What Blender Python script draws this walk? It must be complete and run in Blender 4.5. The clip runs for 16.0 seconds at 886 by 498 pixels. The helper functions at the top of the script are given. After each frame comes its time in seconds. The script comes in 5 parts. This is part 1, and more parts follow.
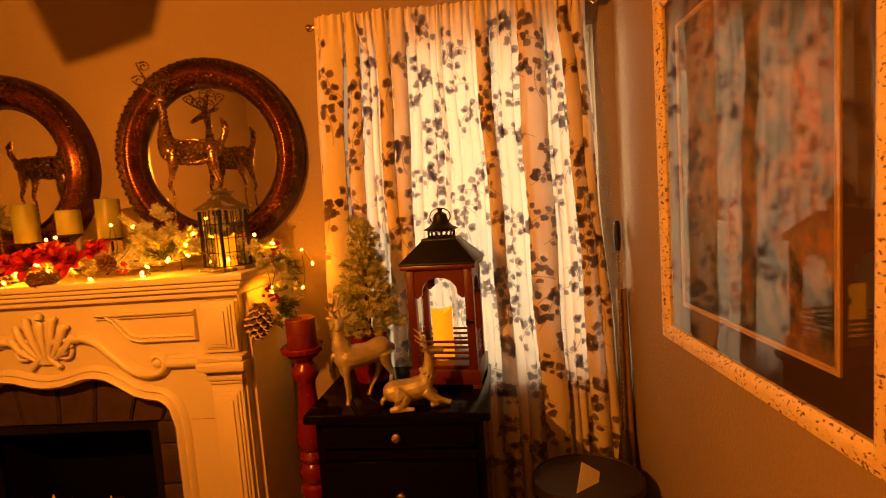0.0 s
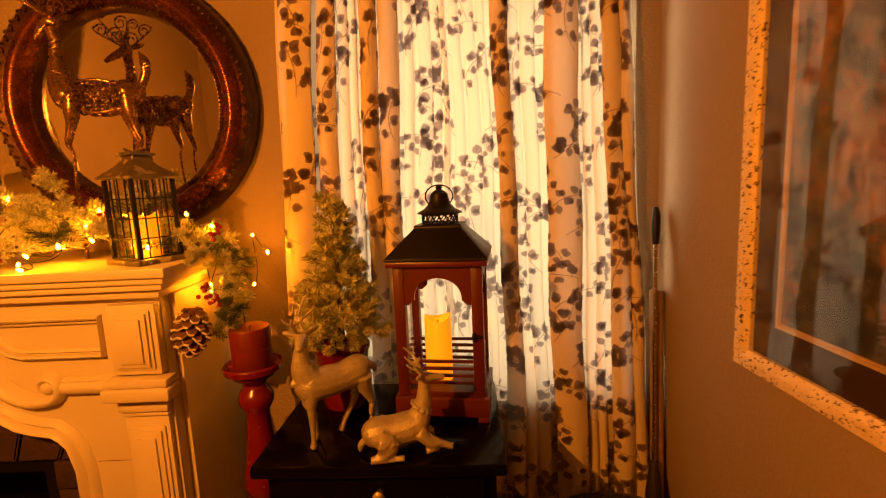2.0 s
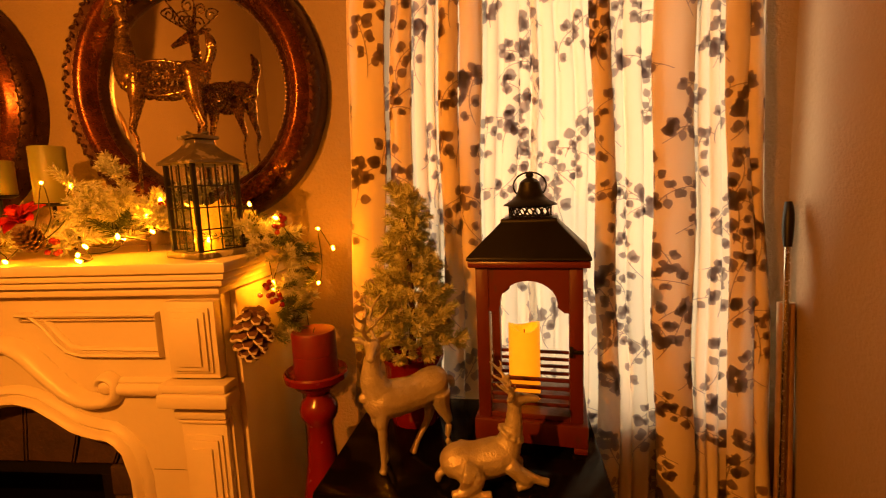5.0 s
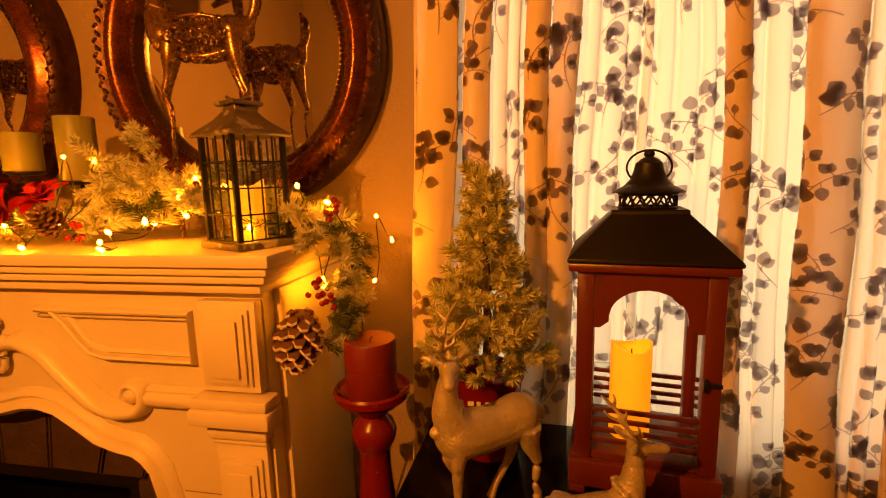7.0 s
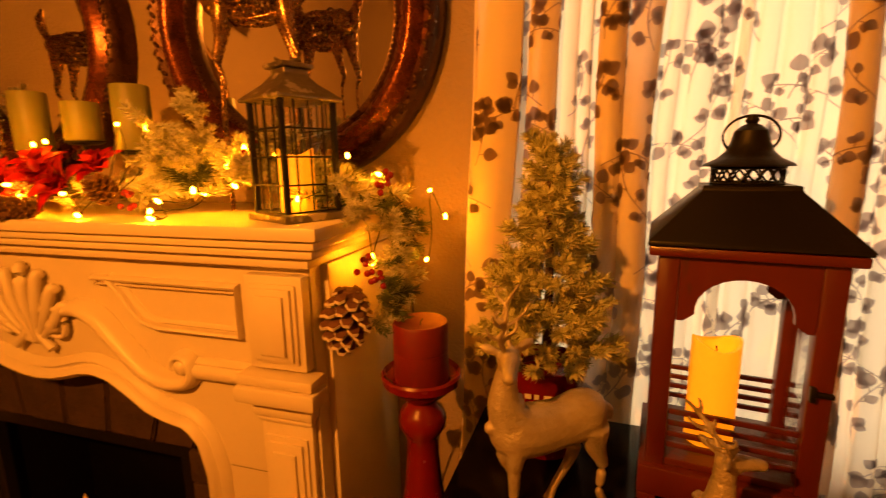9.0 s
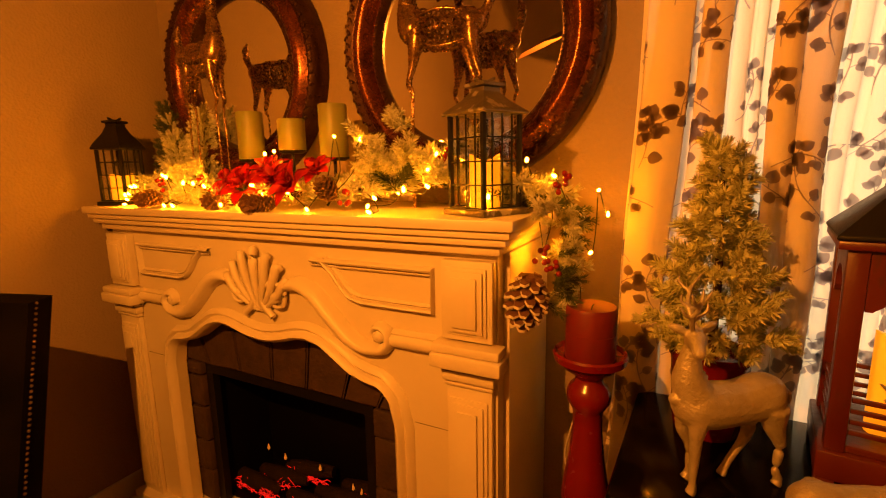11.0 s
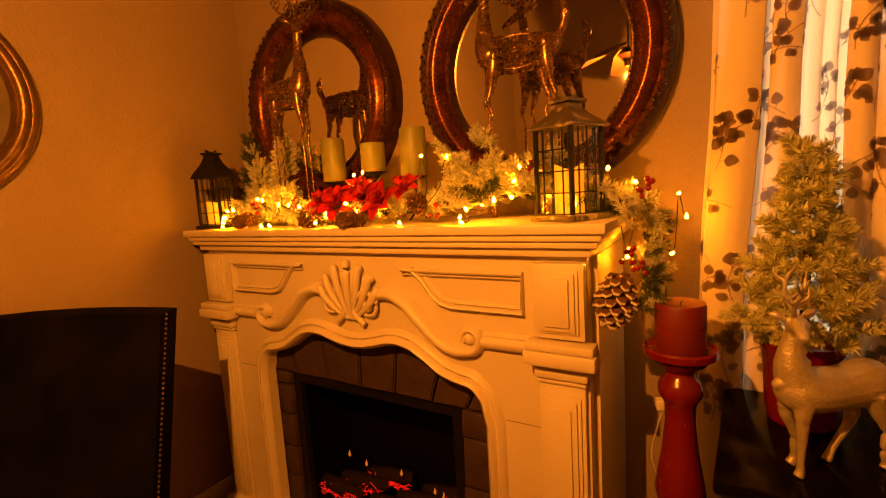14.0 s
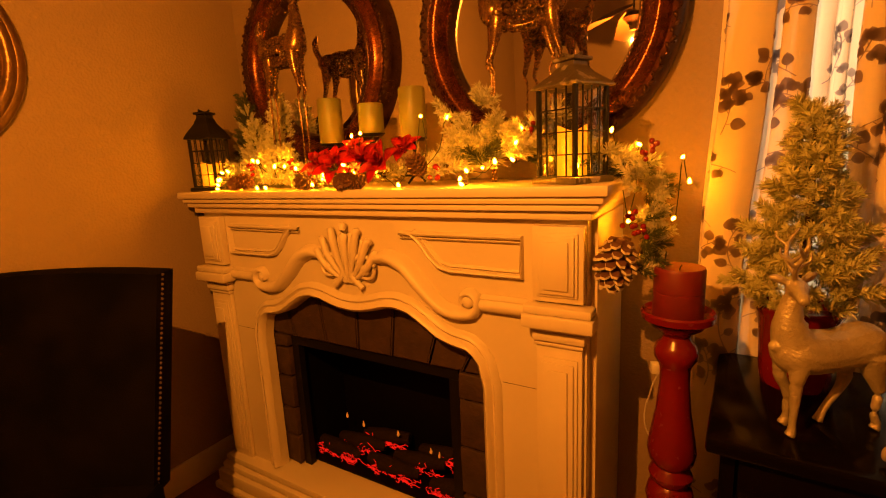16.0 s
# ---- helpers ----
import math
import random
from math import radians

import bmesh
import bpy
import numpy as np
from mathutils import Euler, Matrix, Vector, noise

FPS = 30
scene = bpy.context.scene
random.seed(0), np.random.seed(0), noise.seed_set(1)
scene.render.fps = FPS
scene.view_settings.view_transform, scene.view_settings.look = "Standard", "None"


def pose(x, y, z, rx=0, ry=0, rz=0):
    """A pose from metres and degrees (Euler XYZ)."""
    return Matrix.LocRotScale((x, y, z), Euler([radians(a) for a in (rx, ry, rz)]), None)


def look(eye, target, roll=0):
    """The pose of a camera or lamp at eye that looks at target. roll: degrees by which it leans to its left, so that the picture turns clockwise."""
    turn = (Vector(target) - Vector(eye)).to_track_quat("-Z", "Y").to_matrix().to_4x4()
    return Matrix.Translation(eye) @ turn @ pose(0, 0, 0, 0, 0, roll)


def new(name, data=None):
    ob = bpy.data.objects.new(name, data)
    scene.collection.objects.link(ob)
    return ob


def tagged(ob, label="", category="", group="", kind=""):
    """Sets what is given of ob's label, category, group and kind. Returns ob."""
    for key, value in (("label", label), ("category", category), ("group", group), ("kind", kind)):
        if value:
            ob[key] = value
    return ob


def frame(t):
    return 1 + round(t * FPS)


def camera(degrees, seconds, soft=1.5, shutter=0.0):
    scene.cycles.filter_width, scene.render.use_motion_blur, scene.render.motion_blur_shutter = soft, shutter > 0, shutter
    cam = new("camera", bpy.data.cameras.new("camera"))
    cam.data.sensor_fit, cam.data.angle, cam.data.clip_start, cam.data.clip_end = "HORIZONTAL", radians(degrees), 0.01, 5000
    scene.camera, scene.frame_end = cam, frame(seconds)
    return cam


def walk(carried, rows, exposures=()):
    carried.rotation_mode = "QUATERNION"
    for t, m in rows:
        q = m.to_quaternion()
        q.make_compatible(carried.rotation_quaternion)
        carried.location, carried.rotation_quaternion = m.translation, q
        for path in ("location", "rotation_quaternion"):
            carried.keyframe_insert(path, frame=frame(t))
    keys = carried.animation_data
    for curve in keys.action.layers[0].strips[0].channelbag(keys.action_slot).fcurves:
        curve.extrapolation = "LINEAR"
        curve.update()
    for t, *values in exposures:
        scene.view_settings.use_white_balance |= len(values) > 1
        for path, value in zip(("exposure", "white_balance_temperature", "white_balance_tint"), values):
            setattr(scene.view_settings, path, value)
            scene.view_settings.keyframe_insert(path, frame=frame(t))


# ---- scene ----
cam = camera(87.5, 16.0, soft=1.0, shutter=0.5)
EXPOSURE = 0.0
PATH = [
    (0, (-0.038, -0.072, 1.198), (-0.175, 1.917, 1.033), -4.1),
    (0.5, (-0.049, 0.019, 1.197), (-0.15, 2.006, 1.0), -3.1),
    (1, (-0.082, 0.122, 1.197), (-0.124, 2.11, 0.976), -2.8),
    (1.5, (-0.112, 0.176, 1.212), (-0.084, 2.165, 0.998), -2.4),
    (2, (-0.125, 0.255, 1.206), (-0.135, 2.236, 0.931), -2.5),
    (2.5, (-0.134, 0.295, 1.183), (-0.22, 2.272, 0.895), -2.7),
    (3, (-0.136, 0.309, 1.165), (-0.252, 2.282, 0.857), -2.7),
    (5.5, (-0.241, 0.406, 1.181), (-0.483, 2.376, 0.936), -1.8),
    (6, (-0.279, 0.43, 1.182), (-0.512, 2.395, 0.89), -0.3),
    (6.5, (-0.302, 0.489, 1.181), (-0.639, 2.434, 0.861), -1.7),
    (7, (-0.31, 0.551, 1.17), (-0.676, 2.494, 0.873), -1.4),
    (7.5, (-0.302, 0.603, 1.159), (-0.68, 2.54, 0.839), -1.6),
    (8, (-0.311, 0.625, 1.151), (-0.731, 2.548, 0.795), -1.3),
    (8.5, (-0.321, 0.625, 1.149), (-0.776, 2.542, 0.806), -1.8),
    (9, (-0.341, 0.607, 1.154), (-0.897, 2.492, 0.783), -0.8),
    (9.5, (-0.37, 0.572, 1.152), (-1.13, 2.388, 0.801), -1.2),
    (10, (-0.405, 0.533, 1.155), (-1.264, 2.304, 0.802), -1.3),
    (12.5, (-0.468, 0.346, 1.147), (-1.512, 2.032, 0.887), -2.1),
    (13, (-0.485, 0.336, 1.151), (-1.632, 1.962, 0.949), -2.9),
    (13.5, (-0.495, 0.328, 1.148), (-1.517, 2.036, 0.956), -3.5),
    (14, (-0.507, 0.324, 1.139), (-1.541, 2.019, 0.894), -3.6),
    (14.5, (-0.514, 0.326, 1.134), (-1.535, 2.017, 0.822), -3.2),
    (15, (-0.515, 0.327, 1.125), (-1.535, 2.011, 0.77), -3.3),
    (15.5, (-0.518, 0.327, 1.12), (-1.548, 1.998, 0.736), -3.2),
    (16, (-0.517, 0.326, 1.121), (-1.532, 2.009, 0.751), -2.9),
]
walk(cam, [(t, look(eye, target, roll)) for t, eye, target, roll in PATH], [(0, EXPOSURE), (16, EXPOSURE)])

FLOOR, NORTH, EAST, WEST, SOUTH, TOP = 0.05, 1.50, 0.45, -2.06, -1.25, 2.55

# ---- world, window light, pendant light ----
world = bpy.data.worlds.new("sky")
scene.world = world
world.use_nodes = True
sky = world.node_tree.nodes.new("ShaderNodeTexSky")
sky.sky_type, sky.sun_disc, sky.sun_elevation, sky.sun_rotation = "NISHITA", False, radians(35), radians(200)
back = world.node_tree.nodes["Background"]
back.inputs["Strength"].default_value = 0.12
world.node_tree.links.new(sky.outputs[0], back.inputs[0])


def lamp(name, kind, m, power, colour, **values):
    data = bpy.data.lights.new(name, kind)
    data.energy, data.color = power, colour
    if kind == "AREA":
        data.shape, data.size, data.size_y = "RECTANGLE", values["size"], values["size_y"]
    else:
        data.shadow_soft_size = values["radius"]
    ob = new(name, data)
    ob.matrix_world = m
    return ob


WARM = (1.0, 0.286, 0.021)
lamp("window_light", "AREA", pose(-0.01, 1.70, 1.22, -90, 0, 0), 17.5, (1.0, 0.75, 0.44), size=0.72, size_y=1.16)
LAMP = Vector((-0.90, 0.18, 1.58))
lamp("pendant_light", "POINT", pose(*LAMP), 96.0, WARM, radius=0.005)


# ---- materials ----
def material(name, colour, rough=0.5, metal=0.0, second=None, scale=20.0, bump=0.0, fine=120.0, stretch=(1, 1, 1), amount=0.6, coat=0.0, sheen=0.0, emit=None, strength=0.0, subsurface=0.0, wear=None, wear_scale=60.0, wear_at=0.6, space="Object", spec=0.5):
    """A surface with two scales of variation: broad tone and fine grain with relief."""
    m = bpy.data.materials.new(name)
    m.use_nodes = True
    n, l = m.node_tree.nodes, m.node_tree.links
    b = n["Principled BSDF"]
    co = n.new("ShaderNodeTexCoord")
    mp = n.new("ShaderNodeMapping")
    mp.inputs["Scale"].default_value = stretch
    l.new(co.outputs[space], mp.inputs[0])
    broad, grain = n.new("ShaderNodeTexNoise"), n.new("ShaderNodeTexNoise")
    broad.inputs["Scale"].default_value, broad.inputs["Detail"].default_value = scale, 4
    grain.inputs["Scale"].default_value, grain.inputs["Detail"].default_value = fine, 3
    for t in (broad, grain):
        l.new(mp.outputs[0], t.inputs["Vector"])
    second = second or tuple(c * 0.72 for c in colour)
    mix = n.new("ShaderNodeMix")
    mix.data_type = "RGBA"
    mix.inputs["A"].default_value, mix.inputs["B"].default_value = (*colour, 1), (*second, 1)
    ramp = n.new("ShaderNodeMapRange")
    ramp.inputs["From Min"].default_value, ramp.inputs["From Max"].default_value, ramp.inputs["To Max"].default_value = 0.35, 0.7, amount
    l.new(broad.outputs["Fac"], ramp.inputs["Value"])
    l.new(ramp.outputs[0], mix.inputs["Factor"])
    col = mix.outputs["Result"]
    if wear:
        wn, wr, wm = n.new("ShaderNodeTexNoise"), n.new("ShaderNodeMapRange"), n.new("ShaderNodeMix")
        wn.inputs["Scale"].default_value, wn.inputs["Detail"].default_value = wear_scale, 6
        wr.inputs["From Min"].default_value, wr.inputs["From Max"].default_value = wear_at, wear_at + 0.06
        wm.data_type = "RGBA"
        wm.inputs["B"].default_value = (*wear, 1)
        l.new(mp.outputs[0], wn.inputs["Vector"])
        l.new(wn.outputs["Fac"], wr.inputs["Value"])
        l.new(wr.outputs[0], wm.inputs["Factor"])
        l.new(col, wm.inputs["A"])
        col = wm.outputs["Result"]
    l.new(col, b.inputs["Base Color"])
    rr = n.new("ShaderNodeMapRange")
    rr.inputs["To Min"].default_value, rr.inputs["To Max"].default_value = max(0.02, rough - 0.1), min(1, rough + 0.1)
    l.new(grain.outputs["Fac"], rr.inputs["Value"])
    l.new(rr.outputs[0], b.inputs["Roughness"])
    b.inputs["Metallic"].default_value = metal
    b.inputs["Specular IOR Level"].default_value = spec
    b.inputs["Coat Weight"].default_value = coat
    b.inputs["Sheen Weight"].default_value = sheen
    if subsurface:
        b.inputs["Subsurface Weight"].default_value, b.inputs["Subsurface Scale"].default_value = subsurface, 0.02
    if bump:
        bp = n.new("ShaderNodeBump")
        bp.inputs["Strength"].default_value, bp.inputs["Distance"].default_value = bump, 0.004
        l.new(grain.outputs["Fac"], bp.inputs["Height"])
        l.new(bp.outputs[0], b.inputs["Normal"])
    if emit:
        b.inputs["Emission Color"].default_value, b.inputs["Emission Strength"].default_value = (*emit, 1), strength
    return m


def glass_material(name, tint=(1, 1, 1), rough=0.0):
    m = bpy.data.materials.new(name)
    m.use_nodes = True
    n, l = m.node_tree.nodes, m.node_tree.links
    n.remove(n["Principled BSDF"])
    clear, gloss, mix = n.new("ShaderNodeBsdfTransparent"), n.new("ShaderNodeBsdfGlossy"), n.new("ShaderNodeMixShader")
    facing, steep, level = n.new("ShaderNodeLayerWeight"), n.new("ShaderNodeMath"), n.new("ShaderNodeMath")
    clear.inputs[0].default_value, gloss.inputs["Roughness"].default_value, facing.inputs["Blend"].default_value = (*tint, 1), rough, 0.5
    steep.operation, level.operation = "POWER", "MULTIPLY_ADD"
    steep.inputs[1].default_value, level.inputs[1].default_value, level.inputs[2].default_value = 3.8, 0.95, 0.035
    l.new(facing.outputs["Facing"], steep.inputs[0])
    l.new(steep.outputs[0], level.inputs[0])
    l.new(level.outputs[0], mix.inputs[0])
    l.new(clear.outputs[0], mix.inputs[1])
    l.new(gloss.outputs[0], mix.inputs[2])
    l.new(mix.outputs[0], n["Material Output"].inputs[0])
    return m


def cloth_material(name, colour, through_colour, share, second=None):
    """Woven cloth that lets daylight through."""
    m = material(name, colour, 0.9, second=second, scale=9, fine=900, bump=0.25, stretch=(1, 1, 0.15))
    n, l = m.node_tree.nodes, m.node_tree.links
    tr, mix = n.new("ShaderNodeBsdfTranslucent"), n.new("ShaderNodeMixShader")
    tr.inputs[0].default_value = (*through_colour, 1)
    mix.inputs[0].default_value = share
    l.new(n["Principled BSDF"].outputs[0], mix.inputs[1])
    l.new(tr.outputs[0], mix.inputs[2])
    l.new(mix.outputs[0], n["Material Output"].inputs[0])
    return m


M = {
    "wall": material("wall_paint", (0.285, 0.21, 0.135), 0.75, second=(0.26, 0.19, 0.12), scale=3, fine=130, bump=0.75),
    "ceiling": material("ceiling_paint", (0.34, 0.30, 0.24), 0.9, scale=4, fine=90, bump=0.5),
    "trim": material("trim_paint", (0.72, 0.66, 0.56), 0.45, scale=8, fine=60, bump=0.08),
    "floor": material("floor_wood", (0.14, 0.05, 0.022), 0.3, second=(0.07, 0.022, 0.01), scale=14, fine=90, stretch=(1, 9, 1), bump=0.1),
    "mantel": material("cream_paint", (0.62, 0.55, 0.42), 0.42, second=(0.57, 0.49, 0.35), scale=7, fine=75, bump=0.12, amount=0.5),
    "stone": material("slate_stone", (0.050, 0.026, 0.017), 0.65, second=(0.016, 0.010, 0.008), scale=22, fine=70, bump=0.7),
    "black": material("black_metal", (0.008, 0.007, 0.006), 0.42, metal=0.2, spec=0.3, scale=20, fine=150, bump=0.1),
    "lacquer": material("black_lacquer", (0.003, 0.002, 0.0018), 0.14, scale=15, fine=60, bump=0.01, spec=0.09),
    "bronze": material("bronze_leaf", (0.16, 0.042, 0.012), 0.27, metal=0.7, second=(0.05, 0.014, 0.006), scale=22, fine=90, bump=0.12, amount=0.9),
    "bronze_dark": material("dark_bronze", (0.075, 0.032, 0.014), 0.3, metal=0.75, second=(0.02, 0.009, 0.005), scale=30, fine=120, bump=0.12),
    "gold": material("antique_gold", (0.22, 0.13, 0.055), 0.34, metal=0.75, second=(0.07, 0.04, 0.018), scale=25, fine=110, bump=0.3),
    "burl": material("gilt_burl", (0.78, 0.62, 0.32), 0.42, metal=0.1, second=(0.64, 0.46, 0.20), scale=40, fine=200, bump=0.3, wear=(0.09, 0.045, 0.018), wear_scale=150, wear_at=0.575),
    "silver_deer": material("champagne_glitter", (0.46, 0.42, 0.33), 0.42, metal=0.4, second=(0.27, 0.23, 0.16), scale=38, fine=240, bump=0.45),
    "iron": material("rubbed_bronze_iron", (0.34, 0.20, 0.08), 0.27, metal=0.9, second=(0.07, 0.04, 0.02), scale=30, fine=140, bump=0.08),
    "redwood": material("worn_red_paint", (0.105, 0.014, 0.007), 0.36, second=(0.06, 0.008, 0.005), scale=18, fine=100, bump=0.2, stretch=(1, 1, 0.4), wear=(0.06, 0.02, 0.012), wear_scale=26, wear_at=0.64),
    "redgloss": material("red_glaze", (0.16, 0.006, 0.005), 0.24, second=(0.10, 0.004, 0.004), scale=12, fine=50, bump=0.03, coat=0.15),
    "redwax": material("red_wax", (0.15, 0.009, 0.008), 0.5, scale=14, fine=60, bump=0.06, subsurface=0.3),
    "greenwax": material("olive_wax", (0.19, 0.19, 0.045), 0.45, second=(0.15, 0.14, 0.035), scale=18, fine=90, bump=0.08, subsurface=0.3),
    "ledwax": material("glowing_wax", (0.85, 0.55, 0.16), 0.5, scale=10, fine=60, bump=0.05, subsurface=0.4, emit=(1.0, 0.27, 0.003), strength=0.95),
    "pewter": material("brushed_pewter", (0.20, 0.17, 0.13), 0.42, metal=0.7, second=(0.05, 0.04, 0.03), scale=22, fine=90, bump=0.25, wear=(0.50, 0.44, 0.34), wear_scale=30, wear_at=0.57),
    "velvet": material("black_velvet", (0.0025, 0.0022, 0.0022), 0.98, second=(0.008, 0.006, 0.005), scale=11, fine=300, bump=0.2, spec=0.03),
    "nail": material("nail_brass", (0.30, 0.17, 0.07), 0.3, metal=1.0, scale=20, fine=60),
    "needle": material("pine_needle", (0.05, 0.075, 0.022), 0.6, second=(0.025, 0.04, 0.012), scale=40, fine=200, amount=0.9),
    "frost": material("flocked_needle", (0.66, 0.66, 0.54), 0.85, second=(0.22, 0.25, 0.13), scale=45, fine=260, amount=0.85),
    "tree": material("frosted_spruce", (0.64, 0.65, 0.36), 0.75, second=(0.24, 0.27, 0.10), scale=32, fine=240, amount=0.9),
    "twig": material("twig_bark", (0.07, 0.04, 0.02), 0.8, scale=40, fine=160, bump=0.4),
    "cone": material("pine_cone", (0.13, 0.055, 0.022), 0.6, second=(0.06, 0.025, 0.012), scale=60, fine=200, bump=0.3),
    "snow": material("flock_snow", (0.62, 0.57, 0.47), 0.9, second=(0.36, 0.30, 0.22), scale=70, fine=240, bump=0.3),
    "petal": material("red_petal", (0.58, 0.008, 0.010), 0.5, second=(0.30, 0.004, 0.006), scale=50, fine=200, bump=0.2),
    "berry": material("red_berry", (0.22, 0.008, 0.007), 0.2, scale=30, fine=90, coat=0.5),
    "wire": material("green_wire", (0.012, 0.014, 0.008), 0.5, scale=20, fine=90),
    "bulb": material("lit_bulb", (1, 0.7, 0.3), 0.3, emit=(1.0, 0.27, 0.0035), strength=470.0),
    "ember": material("glowing_ember", (0.10, 0.01, 0.004), 0.8, emit=(1.0, 0.010, 0.006), strength=0.8),
    "log": material("charred_log", (0.02, 0.012, 0.009), 0.9, scale=40, fine=120, bump=0.8, spec=0.1),
    "flame": material("tiny_flame", (0.5, 0.2, 0.05), 0.5, emit=(1.0, 0.28, 0.02), strength=0.35),
    "firebox": material("firebox_black", (0.004, 0.003, 0.003), 0.5, scale=20, fine=80, bump=0.05, spec=0.05),
    "matboard": material("maroon_matboard", (0.030, 0.009, 0.006), 0.85, scale=10, fine=240, bump=0.08),
    "dial": material("parchment_dial", (0.15, 0.115, 0.072), 0.6, second=(0.09, 0.067, 0.042), scale=9, fine=60, bump=0.06, wear=(0.24, 0.19, 0.12), wear_scale=28, wear_at=0.66),
    "ink": material("black_ink", (0.01, 0.008, 0.006), 0.6),
    "leather": material("brown_leather", (0.022, 0.013, 0.009), 0.55, scale=16, fine=160, bump=0.4),
    "paper": material("paper", (0.62, 0.56, 0.46), 0.7, scale=20, fine=100),
    "kraft": material("kraft_print", (0.34, 0.22, 0.12), 0.4, second=(0.20, 0.12, 0.06), scale=38, fine=120, bump=0.2),
    "chrome": material("satin_chrome", (0.55, 0.52, 0.48), 0.25, metal=1.0, scale=20, fine=160),
    "brass": material("polished_brass", (0.55, 0.38, 0.14), 0.22, metal=1.0, scale=20, fine=120),
    "gold_line": material("gilt_line", (0.55, 0.36, 0.13), 0.4, metal=0.2, scale=30, fine=200),
    "plastic_white": material("white_plastic", (0.7, 0.66, 0.58), 0.4, scale=20, fine=60),
    "fanwood": material("fan_blade_walnut", (0.10, 0.045, 0.02), 0.4, scale=10, fine=80, stretch=(1, 6, 1)),
    "glass": glass_material("clear_glass"),
    "window_glass": glass_material("window_pane"),
    "curtain": cloth_material("cream_cotton", (0.76, 0.66, 0.51), (0.90, 0.84, 0.72), 0.20, (0.70, 0.60, 0.46)),
    "print": cloth_material("printed_leaf", (0.016, 0.009, 0.009), (0.90, 0.80, 0.84), 0.50, (0.030, 0.017, 0.015)),
}
mirror = bpy.data.materials.new("silvered_glass")
mirror.use_nodes = True
mirror.node_tree.nodes["Principled BSDF"].inputs["Base Color"].default_value = (0.86, 0.84, 0.80, 1)
mirror.node_tree.nodes["Principled BSDF"].inputs["Metallic"].default_value = 1
mirror.node_tree.nodes["Principled BSDF"].inputs["Roughness"].default_value = 0.015
M["mirror"] = mirror


def painting_material():
    """A dim autumn wood: upright trunks over mottled orange, rust and grey-green leaves."""
    m = bpy.data.materials.new("autumn_painting")
    m.use_nodes = True
    n, l = m.node_tree.nodes, m.node_tree.links
    co, mp = n.new("ShaderNodeTexCoord"), n.new("ShaderNodeMapping")
    mp.inputs["Scale"].default_value = (1, 1.0, 0.75)
    l.new(co.outputs["Object"], mp.inputs[0])
    big, small = n.new("ShaderNodeTexNoise"), n.new("ShaderNodeTexNoise")
    big.inputs["Scale"].default_value, big.inputs["Detail"].default_value, big.inputs["Distortion"].default_value = 9.0, 5, 1.0
    small.inputs["Scale"].default_value, small.inputs["Detail"].default_value = 44, 9
    for t in (big, small):
        l.new(mp.outputs[0], t.inputs["Vector"])
    add = n.new("ShaderNodeMath")
    add.operation = "MULTIPLY_ADD"
    l.new(small.outputs["Fac"], add.inputs[0])
    add.inputs[1].default_value = 0.60
    l.new(big.outputs["Fac"], add.inputs[2])
    ramp = n.new("ShaderNodeValToRGB")
    e = ramp.color_ramp.elements
    e[0].position, e[0].color = 0.58, (0.012, 0.010, 0.009, 1)
    e[1].position, e[1].color = 1.0, (0.30, 0.115, 0.035, 1)
    for at, c in ((0.70, (0.03, 0.024, 0.02, 1)), (0.77, (0.07, 0.07, 0.062, 1)), (0.84, (0.15, 0.058, 0.024, 1)), (0.91, (0.16, 0.115, 0.055, 1))):
        x = e.new(at)
        x.color = c
    l.new(add.outputs[0], ramp.inputs[0])
    l.new(ramp.outputs[0], n["Principled BSDF"].inputs["Base Color"])
    n["Principled BSDF"].inputs["Roughness"].default_value = 0.6
    return m


M["painting"] = painting_material()


# ---- mesh helpers ----
def part(name, bm, mat, parent=None, label="", smooth=34):
    """Links a bmesh as one mesh object under a thing or a part."""
    bmesh.ops.recalc_face_normals(bm, faces=bm.faces)
    me = bpy.data.meshes.new(name)
    bm.to_mesh(me)
    bm.free()
    me.materials.append(M[mat] if isinstance(mat, str) else mat)
    if smooth:
        me.shade_smooth()
        me.set_sharp_from_angle(angle=radians(smooth))
    ob = new(name, me)
    if parent:
        ob.parent = parent
    if label:
        ob["label"] = label
    return ob


def raw(name, verts, faces, mat, parent=None, smooth=False):
    me = bpy.data.meshes.new(name)
    me.from_pydata([tuple(v) for v in verts], [], faces)
    me.materials.append(M[mat])
    if smooth:
        me.shade_smooth()
    ob = new(name, me)
    if parent:
        ob.parent = parent
    return ob


def thing(name, m, label, category, group="", kind=""):
    ob = tagged(new(name), label, category, group, kind)
    ob.empty_display_size = 0.05
    ob.matrix_world = m
    return ob


def box(bm, x0, x1, y0, y1, z0, z1, bevel=0.0, taper=1.0):
    g = bmesh.ops.create_cube(bm, size=1.0)["verts"]
    for v in g:
        k = taper if v.co.z > 0 else 1.0
        v.co = Vector(((x0 + x1) / 2 + v.co.x * (x1 - x0) * k, (y0 + y1) / 2 + v.co.y * (y1 - y0) * k, (z0 + z1) / 2 + v.co.z * (z1 - z0)))
    if bevel:
        edges = {e for v in g for e in v.link_edges}
        bmesh.ops.bevel(bm, geom=list(edges), offset=bevel, segments=2, affect="EDGES", profile=0.5)
    return bm


def boxes(*sizes, bevel=0.0):
    bm = bmesh.new()
    for s in sizes:
        box(bm, *s, bevel=bevel)
    return bm


